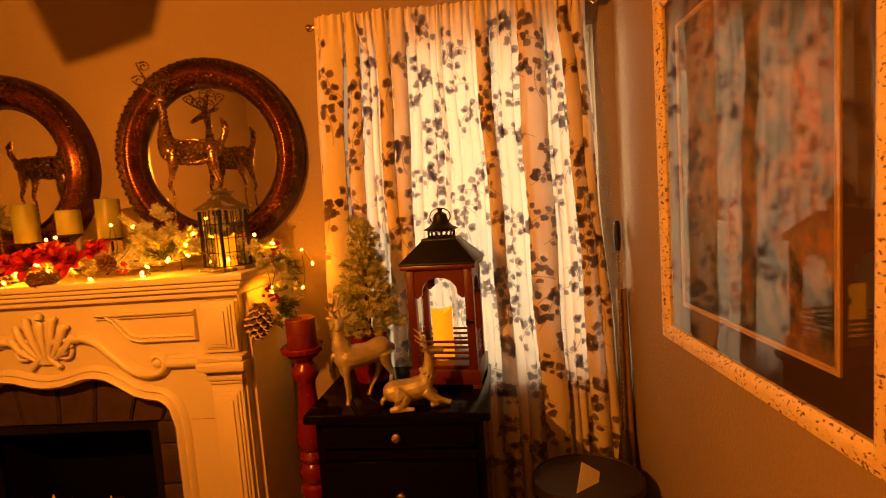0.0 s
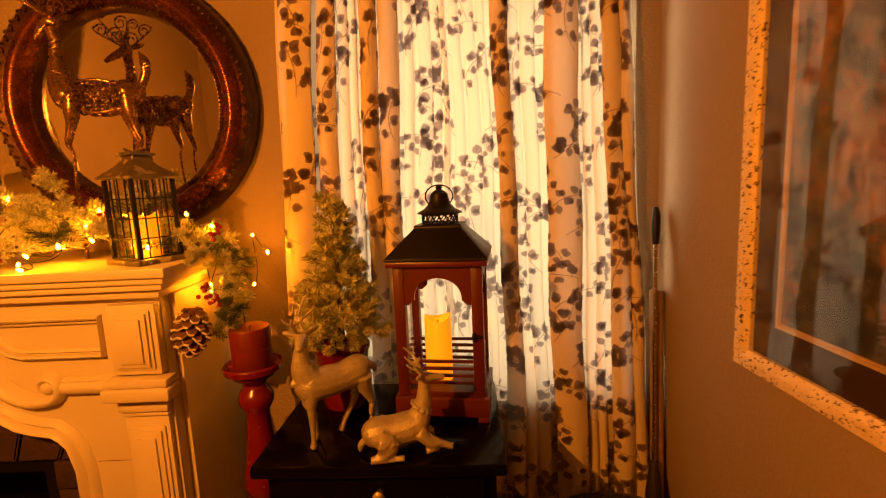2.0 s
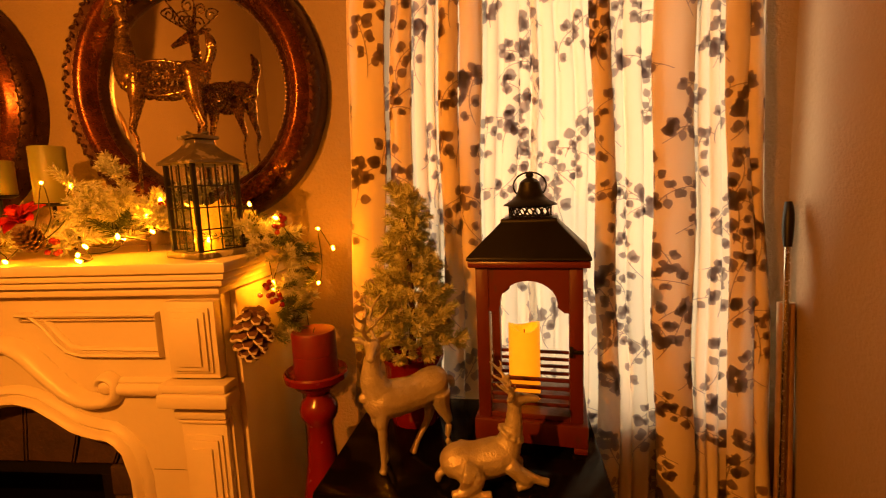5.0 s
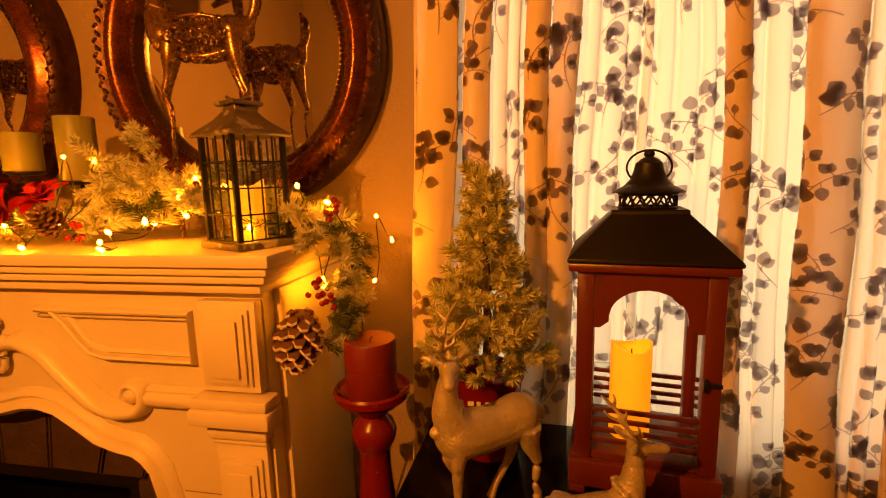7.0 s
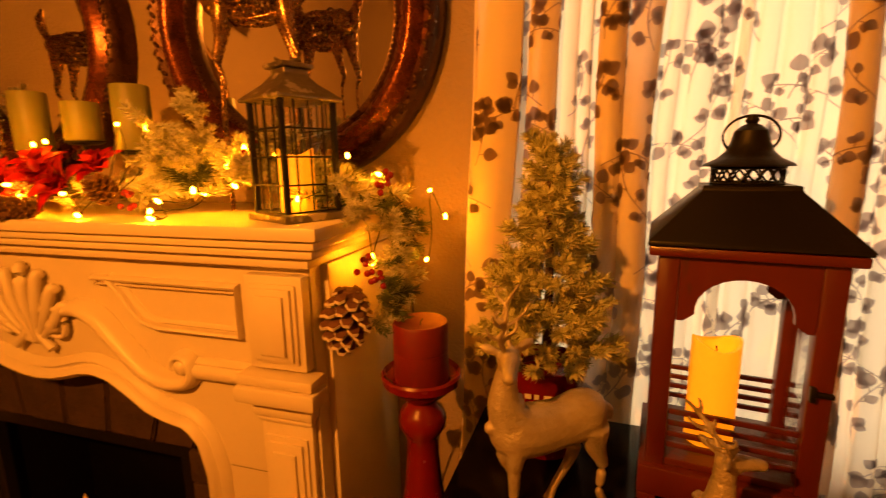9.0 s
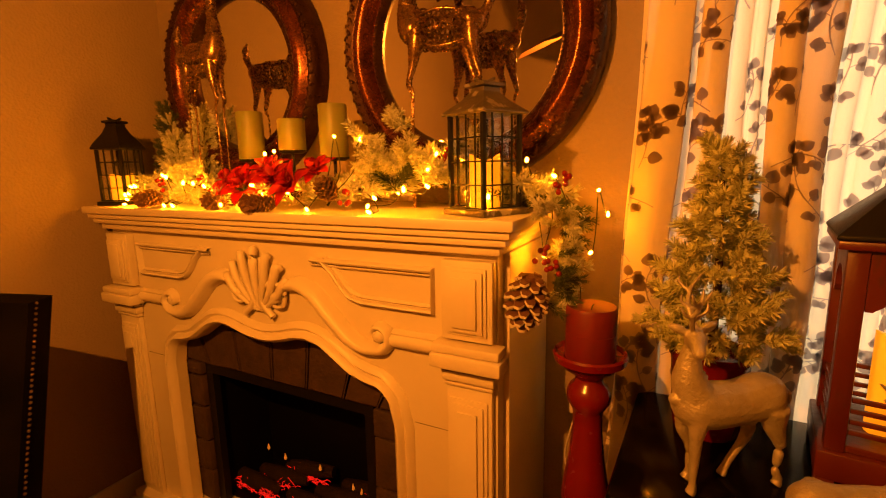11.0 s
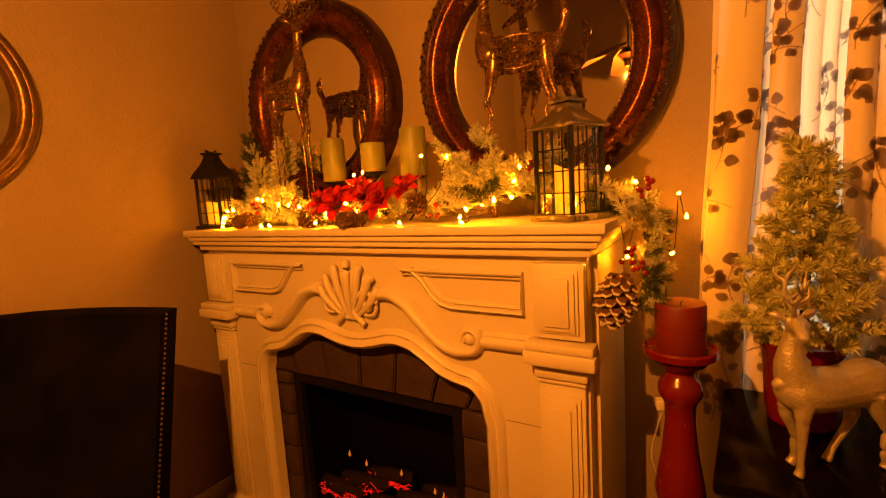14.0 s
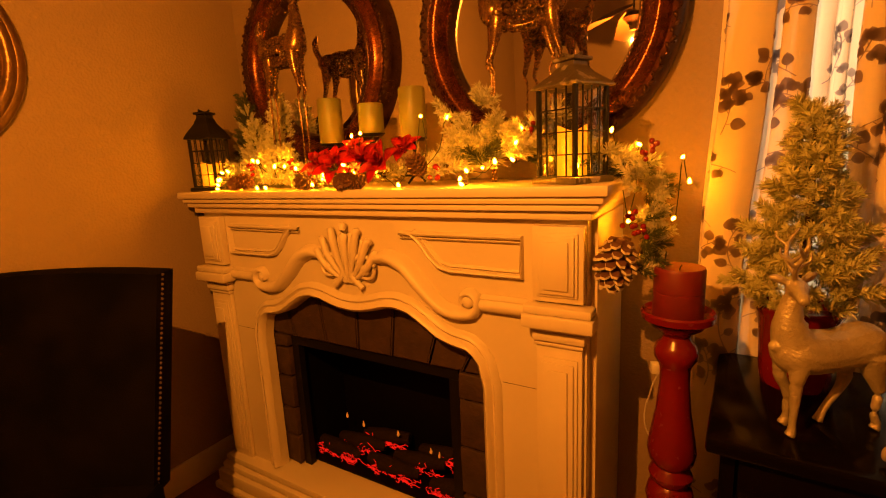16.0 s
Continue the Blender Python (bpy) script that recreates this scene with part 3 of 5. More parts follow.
# ---- round mirrors ----
def round_mirror(cx, cz, outer, inner, label):
    ob = thing("mirror", pose(cx, NORTH - 0.002, cz, 90 + 1.2, 0, 0), label, "mirror", "round mirrors over the fireplace")
    w = outer - inner
    bm = bmesh.new()
    prof = [(0.0, 0.0), (0.0, 0.034), (0.06, 0.050), (0.16, 0.058), (0.25, 0.052), (0.28, 0.050), (0.50, 0.066), (0.68, 0.058), (0.83, 0.034), (0.86, 0.037), (0.94, 0.037), (1.0, 0.022), (1.0, 0.0)]
    segs = 96
    dark = bmesh.new()
    for lo, hi in ((0, 5), (8, len(prof) - 1)):
        bands = [[dark.verts.new(((outer - u * w) * math.cos(2 * math.pi * i / segs), (outer - u * w) * math.sin(2 * math.pi * i / segs), h)) for i in range(segs)] for u, h in prof[lo:hi + 1]]
        for a, b in zip(bands, bands[1:]):
            for i in range(segs):
                dark.faces.new((a[i], a[(i + 1) % segs], b[(i + 1) % segs], b[i]))
    part("moulding", dark, "bronze_dark", ob, "dark brown outer and inner mouldings", 60)
    rings = [[bm.verts.new(((outer - u * w) * math.cos(2 * math.pi * i / segs), (outer - u * w) * math.sin(2 * math.pi * i / segs), h)) for i in range(segs)] for u, h in smooth_path(prof[5:9], 4)]
    for a, b in zip(rings, rings[1:]):
        for i in range(segs):
            bm.faces.new((a[i], a[(i + 1) % segs], b[(i + 1) % segs], b[i]))
    part("frame", bm, "bronze", ob, "burnished copper ring", 60)
    bm = bmesh.new()
    n = 130
    for i in range(n):
        a = 2 * math.pi * i / n
        s = 1 if i % 2 else -1
        rot = Matrix.Rotation(a + 0.75 * s + math.pi / 2, 3, "Z")
        r = outer - (0.165 + 0.03 * s) * w
        ball(bm, (r * math.cos(a), r * math.sin(a), 0.0560), 0.0085, 0.0046, 0.0042, 8, rot)
    part("leaf_band", bm, "bronze_dark", ob, "carved leaf band", 60)
    bm = bmesh.new()
    for i in range(150):
        a = 2 * math.pi * i / 150
        r = inner + 0.10 * w
        ball(bm, (r * math.cos(a), r * math.sin(a), 0.0365), 0.0042, 0.0042, 0.0035, 6)
    part("bead_band", bm, "bronze_dark", ob, "", 60)
    bm = bmesh.new()
    bmesh.ops.create_circle(bm, cap_ends=True, radius=inner + 0.004, segments=96)
    bmesh.ops.translate(bm, verts=bm.verts, vec=(0, 0, 0.016))
    part("glass", bm, "mirror", ob, "silvered mirror glass", 0)
    return ob


round_mirror(-0.914, 1.437, 0.324, 0.228, "large round mirror with a carved bronze frame")
round_mirror(-1.655, 1.445, 0.325, 0.213, "round mirror with a dark carved bronze frame")

# ---- nightstand ----
stand = thing("nightstand", pose(-0.263, 1.245, FLOOR, 0, 0, -2.5), "black lacquered nightstand with drawers beside the fireplace", "nightstand")
X, Y0, Y1 = 0.245, -0.19, 0.18
part("tabletop", box(bmesh.new(), -X, X, Y0, Y1, 0.615, 0.64, 0.006), "lacquer", stand)
part("body", boxes((-X + 0.02, -X + 0.04, Y0 + 0.035, Y1 - 0.01, 0.08, 0.614), (X - 0.04, X - 0.02, Y0 + 0.035, Y1 - 0.01, 0.08, 0.614), (-X + 0.0401, X - 0.0401, Y1 - 0.03, Y1 - 0.01, 0.08, 0.614), (-X + 0.0401, X - 0.0401, Y0 + 0.035, Y1 - 0.0301, 0.08, 0.1)), "lacquer", stand)
for i, (z0, z1) in enumerate(((0.540, 0.610), (0.33, 0.50), (0.115, 0.30))):
    d = part("drawer", box(bmesh.new(), -X + 0.044, X - 0.044, Y0 + 0.02, Y0 + 0.045, z0, z1, 0.004), "lacquer", stand)
    bm = lathe([(0.0, 0.0), (0.006, 0.0), (0.005, 0.008), (0.011, 0.013), (0.012, 0.018), (0.008, 0.023), (0, 0.024)], 16)
    bmesh.ops.rotate(bm, verts=bm.verts, matrix=Matrix.Rotation(radians(90), 3, "X"))
    bmesh.ops.translate(bm, verts=bm.verts, vec=(0, Y0 + 0.0195, (z0 + z1) / 2))
    part("knob", bm, "pewter", d, "round pewter knob")
part("rail", boxes((-X + 0.0402, X - 0.0402, Y0 + 0.03, Y0 + 0.05, 0.505, 0.53)), "lacquer", stand)
for sx in (-1, 1):
    for y in (Y0 + 0.05, Y1 - 0.03):
        part("leg", lathe([(0.014, 0.0), (0.020, 0.03), (0.022, 0.079)], 12, at=(sx * (X - 0.045), y, 0)), "lacquer", stand)

# ---- curtain ----
# bulges: middle, half width and depth of the folds that stand forward of the cloth
FOLDS = [(-0.456, 0.037, 0.045), (-0.391, 0.023, 0.040), (-0.352, 0.013, 0.012), (-0.324, 0.009, 0.010), (-0.282, 0.022, 0.045), (-0.235, 0.023, 0.042), (-0.195, 0.011, 0.014), (-0.157, 0.015, 0.012), (-0.131, 0.009, 0.010), (-0.111, 0.006, 0.024), (-0.083, 0.013, 0.012), (-0.046, 0.015, 0.010), (-0.014, 0.011, 0.010), (0.031, 0.022, 0.045), (0.067, 0.011, 0.010), (0.100, 0.017, 0.012), (0.167, 0.039, 0.045), (0.225, 0.010, 0.010), (0.249, 0.009, 0.010), (0.288, 0.024, 0.042), (0.326, 0.017, 0.036)]
C_TOP, C_BOTTOM = 1.842, 0.10


def cross_section():
    """The cloth's run from one side to the other: flat stretches and forward loops that pinch in behind."""
    pts = [(-0.502, 0.0)]
    for c, w, d in FOLDS:
        pinch = w * (0.06 if d > 0.03 else 1.0)
        pts.append((c - pinch, 0.0))
        for a in np.linspace(-0.5, 0.5, 9)[1:-1]:
            s, k = math.sin(a * math.pi), math.cos(a * math.pi)
            pts.append((c + w * s * 1.05, -d * (0.15 + 0.85 * k)))
        pts.append((c + pinch, 0.0))
    pts.append((0.352, 0.0))
    return pts


def resample(pts, n):
    p = np.array(smooth_path(pts, 5))
    s = np.concatenate(([0], np.cumsum(np.linalg.norm(np.diff(p, axis=0), axis=1))))
    u = np.linspace(0, s[-1], n)
    return np.stack([np.interp(u, s, p[:, 0]), np.interp(u, s, p[:, 1])], 1), s[-1]


NU, NV = 420, 46
SECTION, CLOTH = resample(cross_section(), NU)


def cloth(u, v, lift=0.0):
    """A point of the curtain: u metres along the cloth, v its height."""
    v = min(max(v, C_BOTTOM), C_TOP)
    f = min(max(u / CLOTH, 0), 1) * (NU - 1)
    i = min(int(f), NU - 2)
    x, y = SECTION[i] * (1 - f + i) + SECTION[i + 1] * (f - i)
    tx, ty = SECTION[i + 1] - SECTION[i]
    ln = math.hypot(tx, ty) or 1
    drop = (C_TOP - v) / (C_TOP - C_BOTTOM)
    spread = 1 + 0.20 * drop
    depth = 0.75 + 0.20 * drop + 0.12 * math.sin(7 * u + 2.3 * v)
    head = min(1.0, max(0.0, (v - 1.74) / 0.07))
    depth *= 1 - 0.5 * head
    sway = 0.006 * math.sin(3.1 * v + 9 * u) + 0.003 * math.sin(11 * v + 5 * u)
    return Vector((-0.06 + (x + 0.06) * spread + sway + lift * ty / ln, 1.462 - 0.02 * head + y * depth + 0.006 * head * math.sin(210 * u) + 0.003 * math.sin(13 * v + 21 * u) - lift * tx / ln, v))


curtain = thing("curtain", pose(0, 0, 0), "cream cotton curtain printed with grey brown leaf sprigs, drawn shut", "curtain")
verts, faces = [], []
for j in range(NV):
    v = C_BOTTOM + (C_TOP - C_BOTTOM) * j / (NV - 1)
    for i in range(NU):
        verts.append(cloth(CLOTH * i / (NU - 1), v))
for j in range(NV - 1):
    for i in range(NU - 1):
        a = j * NU + i
        faces.append((a, a + 1, a + NU + 1, a + NU))
raw("cloth", verts, faces, "curtain", curtain, True)
rng = random.Random(11)
verts, faces = [], []


def print_leaf(u, v, a, ln, wd):
    """A printed leaf, heart-shaped, lying on the cloth."""
    base = len(verts)
    nl, nw = 6, 4
    for i in range(nl + 1):
        t = i / nl
        half = wd * (math.sin(math.pi * min(1, t * 0.98 + 0.02) ** 0.75) ** 0.75)
        for k in range(nw + 1):
            q = (k / nw * 2 - 1) * half
            verts.append(cloth(u + math.cos(a) * ln * t - math.sin(a) * q, v + math.sin(a) * ln * t + math.cos(a) * q, 0.0016))
    for i in range(nl):
        for k in range(nw):
            p = base + i * (nw + 1) + k
            faces.append((p, p + 1, p + nw + 2, p + nw + 1))


def print_stem(pts, wd):
    base = len(verts)
    for i, (u, v) in enumerate(pts):
        a, b = pts[max(i - 1, 0)], pts[min(i + 1, len(pts) - 1)]
        d = Vector((b[0] - a[0], b[1] - a[1])).normalized()
        for s in (-1, 1):
            verts.append(cloth(u - d.y * wd * s, v + d.x * wd * s, 0.0014))
    for i in range(len(pts) - 1):
        p = base + 2 * i
        faces.append((p, p + 1, p + 3, p + 2))


def sprig_print(u, v, a, size):
    """A thin curved stem with round leaves on short stalks and a pair at its tip."""
    bend = rng.choice((-1, 1)) * rng.uniform(0.5, 1.6)
    pts, ang = [(u, v)], a
    for i in range(10):
        ang += bend * 0.1
        pts.append((pts[-1][0] + math.cos(ang) * size * 0.1, pts[-1][1] + math.sin(ang) * size * 0.1))
    print_stem(pts, 0.0010)
    side = rng.choice((-1, 1))
    for i in (2, 4, 6, 8, 9):
        side = -side
        b = a + bend * 0.1 * i + side * rng.uniform(0.6, 1.2)
        ln = rng.uniform(0.015, 0.027)
        x, y = pts[i][0] + math.cos(b) * 0.009, pts[i][1] + math.sin(b) * 0.009
        print_stem([pts[i], (x, y)], 0.0008)
        print_leaf(x, y, b + rng.uniform(-0.3, 0.3), ln, ln * rng.uniform(0.38, 0.52))
        if rng.random() < 0.75:
            c = b + side * rng.uniform(0.9, 1.4)
            print_leaf(x, y, c, ln * 0.8, ln * 0.36)
    for d in (-0.55, 0.5):
        ln = rng.uniform(0.016, 0.026)
        print_leaf(pts[10][0], pts[10][1], ang + d, ln, ln * 0.45)


row = 0
v = C_BOTTOM + 0.06
while v < C_TOP - 0.08:
    u = 0.05 + (0.06 if row % 2 else 0.0)
    while u < CLOTH - 0.04:
        sprig_print(u + rng.uniform(-0.02, 0.02), v + rng.uniform(-0.02, 0.02), rng.choice((0.6, 1.2, 1.9, 2.5)) + rng.uniform(-0.3, 0.3), rng.uniform(0.085, 0.135))
        u += 0.098
    v += 0.090
    row += 1
raw("leaf_print", verts, faces, "print", curtain, True)["label"] = "printed leaf sprigs"

rod = thing("curtain_rod", pose(0, 1.458, 1.818), "thin brass curtain rod with round finials", "curtain rod")
bm = tube(bmesh.new(), [(-0.505, 0, 0), (0.36, 0, 0)], 0.007, 12, 0)
part("pole", bm, "brass", rod)
for s, x in ((-1, -0.507), (1, 0.362)):
    bm = lathe([(0.0, 0.0), (0.010, 0.0), (0.010, 0.006), (0.006, 0.009), (0.011, 0.014), (0.0125, 0.021), (0.010, 0.028), (0.0, 0.032)], 16)
    bmesh.ops.rotate(bm, verts=bm.verts, matrix=Matrix.Rotation(radians(90 * s), 3, "Y"))
    bmesh.ops.translate(bm, verts=bm.verts, vec=(x, 0, 0))
    part("finial", bm, "brass", rod)
for x in (-0.478, 0.33):
    part("bracket", boxes((x - 0.005, x + 0.005, 0.008, 0.0415, -0.004, 0.004), (x - 0.008, x + 0.008, 0.038, 0.0418, -0.02, 0.02)), "brass", rod)

# ---- framed picture ----
pic = thing("framed_picture", pose(EAST - 0.002, 0.793, 1.254, 0, 0, -90), "large autumn woodland picture in a gilt burl frame behind glass", "picture")
HW, HH = 0.326, 0.414


def rect_frame(hw, hh, prof):
    """A mitred frame; the profile gives (inward, out)."""
    bm = bmesh.new()
    corners = [(-1, -1), (1, -1), (1, 1), (-1, 1)]
    rings = [[bm.verts.new((sx * (hw - i), -o, sz * (hh - i))) for i, o in prof] for sx, sz in corners]
    for k in range(4):
        a, b = rings[k], rings[(k + 1) % 4]
        for i in range(len(prof) - 1):
            bm.faces.new((a[i], a[i + 1], b[i + 1], b[i]))
    return bm


part("frame", rect_frame(HW, HH, [(0, 0), (0, 0.018), (0.004, 0.024), (0.020, 0.026), (0.030, 0.020), (0.036, 0.016), (0.036, 0.0)]), "burl", pic, "gilt frame with dark burl flecks", 40)
part("mat_board", boxes((-HW + 0.036, HW - 0.036, -0.008, -0.002, -HH + 0.036, HH - 0.036)), "matboard", pic, "", 0)
fillet = rect_frame(HW - 0.094, HH - 0.098, [(0, 0.008), (0, 0.0115), (0.0055, 0.0115), (0.0055, 0.0095), (0.0085, 0.0095), (0.0085, 0.0110), (0.0100, 0.0110), (0.0100, 0.008)])
part("gilt_fillet", fillet, "gold_line", pic, "thin gold inner line", 0)
part("print", boxes((-HW + 0.105, HW - 0.105, -0.0095, -0.0085, -HH + 0.109, HH - 0.109)), "painting", pic, "dim autumn trees in rust and grey", 0)
g = part("glass", boxes((-HW + 0.035, HW - 0.035, -0.0150, -0.0130, -HH + 0.035, HH - 0.035)), "glass", pic, "", 0)

# ---- wall clock ----
clock = thing("wall_clock", pose(WEST + 0.002, 0.595, 1.435, 90, 0, 90), "round antique gold wall clock with roman numerals", "clock")
R = 0.268
part("rim", lathe([(R - 0.060, 0.0), (R, 0.0), (R, 0.012), (R - 0.006, 0.022), (R - 0.016, 0.026), (R - 0.021, 0.024), (R - 0.030, 0.033), (R - 0.038, 0.035), (R - 0.046, 0.030), (R - 0.050, 0.022), (R - 0.055, 0.024), (R - 0.060, 0.012), (R - 0.0601, 0.0)], 96), "gold", clock, "worn gold ring", 50)
part("dial", lathe([(0, 0.004), (R - 0.059, 0.004), (R - 0.059, 0.009), (0, 0.009)], 96), "dial", clock, "aged parchment dial", 30)
for h, s in enumerate(("XII", "I", "II", "III", "IIII", "V", "VI", "VII", "VIII", "IX", "X", "XI")):
    a = radians(90 - 30 * h)
    cu = bpy.data.curves.new("numeral", "FONT")
    cu.body, cu.size, cu.extrude, cu.align_x, cu.align_y = s, 0.050, 0.0006, "CENTER", "CENTER"
    cu.materials.append(M["ink"])
    ob = new("numeral", cu)
    ob.parent = clock
    ob.matrix_local = pose(0.165 * math.cos(a), 0.165 * math.sin(a), 0.0100, 0, 0, -30 * h)
for nm, a, ln, w in (("hour_hand", 150, 0.085, 0.006), ("minute_hand", 60, 0.135, 0.004)):
    bm = boxes((-w, w, -0.02, ln, 0.0125, 0.0145))
    bmesh.ops.rotate(bm, verts=bm.verts, matrix=Matrix.Rotation(radians(a), 3, "Z"))
    part(nm, bm, "ink", clock)
part("hub", lathe([(0.010, 0.009), (0.010, 0.016), (0, 0.018)], 16), "gold", clock)

# ---- velvet chair ----
chair = thing("dining_chair", pose(-1.745, 0.672, FLOOR, 0, 0, 30), "black velvet dining chair with brass nailhead trim", "chair")


def chair_back():
    bm = bmesh.new()
    n, rows = 12, 8
    front, rear = [], []
    for j in range(rows + 1):
        t = j / rows
        z = 0.40 + 0.462 * t
        y = -0.025 + 0.11 * t
        for i in range(n + 1):
            u = i / n * 2 - 1
            x = u * (0.235 + 0.015 * t)
            top = 0.012 * (1 - u * u) * t
            puff = 0.012 * (1 - u ** 4) * math.sin(math.pi * min(1, t * 0.9 + 0.08))
            front.append(bm.verts.new((x, y - 0.03 - puff, z + top)))
            rear.append(bm.verts.new((x, y + 0.03, z + top)))
    for s, grid in ((1, front), (-1, rear)):
        for j in range(rows):
            for i in range(n):
                a = j * (n + 1) + i
                f = (grid[a], grid[a + 1], grid[a + n + 2], grid[a + n + 1])
                bm.faces.new(f if s > 0 else f[::-1])
    border = [i for i in range(n + 1)] + [j * (n + 1) + n for j in range(1, rows + 1)] + [rows * (n + 1) + i for i in range(n - 1, -1, -1)] + [j * (n + 1) for j in range(rows - 1, 0, -1)]
    for a, b in zip(border, border[1:] + border[:1]):
        bm.faces.new((front[a], rear[a], rear[b], front[b]))
    return bm


part("backrest", chair_back(), "velvet", chair, "", 50)
part("seat", box(bmesh.new(), -0.245, 0.245, -0.52, -0.02, 0.33, 0.43, 0.02), "velvet", chair)
for sx in (-1, 1):
    part("leg", box(bmesh.new(), sx * 0.215 - 0.02, sx * 0.215 + 0.02, -0.50, -0.46, 0, 0.3295, 0.003), "lacquer", chair)
    part("leg", box(bmesh.new(), sx * 0.215 - 0.02, sx * 0.215 + 0.02, -0.08, -0.04, 0, 0.3295, 0.003), "lacquer", chair)
    bm = bmesh.new()
    for k in range(44):
        t = k / 43
        ball(bm, (sx * (0.2355 + 0.015 * t), -0.025 + 0.11 * t - 0.012, 0.41 + 0.448 * t), 0.0032, segs=6)
    part("nailhead_trim", bm, "nail", chair, "row of brass nailheads", 60)


# ---- things on the nightstand ----
TABLE = 0.69


def red_lantern():
    ob = thing("lantern", pose(-0.134, 1.299, TABLE, 0, 0, -8.5), "tall red wooden lantern with a black metal roof on the nightstand", "lantern")
    w, d = 0.096, 0.083
    bm = bmesh.new()
    box(bm, -w - 0.008, w + 0.008, -d - 0.008, d + 0.008, 0.012, 0.055, 0.003)
    for sx in (-1, 1):
        for sy in (-1, 1):
            box(bm, sx * (w - 0.005) - 0.012, sx * (w - 0.005) + 0.012, sy * (d - 0.005) - 0.012, sy * (d - 0.005) + 0.012, 0, 0.0118, 0.002)
    part("base", bm, "redwood", ob)
    part("floor_board", box(bmesh.new(), -w + 0.004, w - 0.004, -d + 0.004, d - 0.004, 0.0555, 0.066, 0.002), "redwood", ob)
    for sx in (-1, 1):
        for sy in (-1, 1):
            part("post", box(bmesh.new(), sx * w - 0.012 * (1 + sx), sx * w + 0.012 * (1 - sx), sy * d - 0.012 * (1 + sy), sy * d + 0.012 * (1 - sy), 0.0555, 0.345, 0.002), "redwood", ob)
    # arched heads, front and back, and at the sides
    for side in range(4):
        hw, off = (w - 0.0245, d) if side % 2 == 0 else (d - 0.0245, w)
        r = hw * 0.72
        out = [(-hw, 0.345), (-hw, 0.262), (-hw + 0.008, 0.262)]
        out += [(-r, 0.272), (-r, 0.278)] + [(-r * math.cos(a), 0.278 + r * 0.82 * math.sin(a)) for a in np.linspace(0.1, math.pi - 0.1, 13)] + [(r, 0.278), (r, 0.272)]
        out += [(hw - 0.008, 0.262), (hw, 0.262), (hw, 0.345)]
        bm = prism(bmesh.new(), out, -off + 0.002, -off + 0.012)
        bmesh.ops.rotate(bm, verts=bm.verts, matrix=Matrix.Rotation(radians(90 * side), 3, "Z"))
        part("arched_head", bm, "redwood", ob)
        for z in (0.082, 0.098, 0.114, 0.130):
            bm = box(bmesh.new(), -hw, hw, -off + 0.005, -off + 0.011, z, z + 0.007, 0.001)
            bmesh.ops.rotate(bm, verts=bm.verts, matrix=Matrix.Rotation(radians(90 * side), 3, "Z"))
            part("slat", bm, "redwood", ob)
    part("top_board", box(bmesh.new(), -w - 0.012, w + 0.012, -d - 0.012, d + 0.012, 0.3455, 0.358, 0.003), "redwood", ob)
    bm = bmesh.new()
    lo = [bm.verts.new((sx * (w + 0.014), sy * (d + 0.014), z)) for z in (0.3585, 0.364) for sx, sy in ((-1, -1), (1, -1), (1, 1), (-1, 1))]
    hi = [bm.verts.new((sx * 0.052, sy * 0.045, z)) for z in (0.424, 0.430) for sx, sy in ((-1, -1), (1, -1), (1, 1), (-1, 1))]
    rings = [lo[:4], lo[4:], hi[:4], hi[4:]]
    for a, b in zip(rings, rings[1:]):
        for i in range(4):
            bm.faces.new((a[i], a[(i + 1) % 4], b[(i + 1) % 4], b[i]))
    bm.faces.new(rings[0][::-1])
    bm.faces.new(rings[3])
    bmesh.ops.bevel(bm, geom=list(bm.edges), offset=0.0015, segments=1, affect="EDGES")
    roof = part("roof", bm, "black", ob, "black sheet metal hipped roof")
    bm = bmesh.new()
    for i in range(16):
        a = 2 * math.pi * i / 16
        ring = [(0.040 * math.cos(a + b * 0.2), 0.036 * math.sin(a + b * 0.2), 0.441 + 0.009 * c) for b, c in ((-1, 0), (0, 1), (1, 0), (0, -1), (-1, 0))]
        tube(bm, ring, 0.0016, 5, 4)
    for z in (0.4315, 0.451):
        tube(bm, [(0.041 * math.cos(a), 0.037 * math.sin(a), z) for a in np.linspace(0, 2 * math.pi, 33)], 0.0017, 5, 0)
    part("pierced_collar", bm, "black", roof)
    part("cupola", lathe([(0, 0.4530), (0.052, 0.4530), (0.050, 0.456), (0.036, 0.463), (0.027, 0.472), (0.022, 0.484), (0.019, 0.497), (0.012, 0.503), (0.006, 0.506), (0.008, 0.510), (0.006, 0.516), (0, 0.518)], 24, sy=0.9), "black", roof)
    part("ring_handle", tube(bmesh.new(), [(0.031 * math.cos(a), -0.002, 0.491 + 0.025 * math.sin(a)) for a in np.linspace(0, 2 * math.pi, 33)], 0.0018, 6, 0), "black", roof)
    part("latch", boxes((w - 0.020, w + 0.0, -d - 0.006, -d - 0.0005, 0.19, 0.196), (w - 0.024, w - 0.018, -d - 0.009, -d - 0.0005, 0.184, 0.202), bevel=0.001), "black", ob, "small black latch")
    for sx in (-1, 1):
        g = part("pane", boxes((sx * (w - 0.014) - 0.001, sx * (w - 0.014) + 0.001, -d + 0.013, d - 0.013, 0.068, 0.27)), "glass", ob, "", 0)
        g.visible_shadow = False
    return ob


red_lantern()


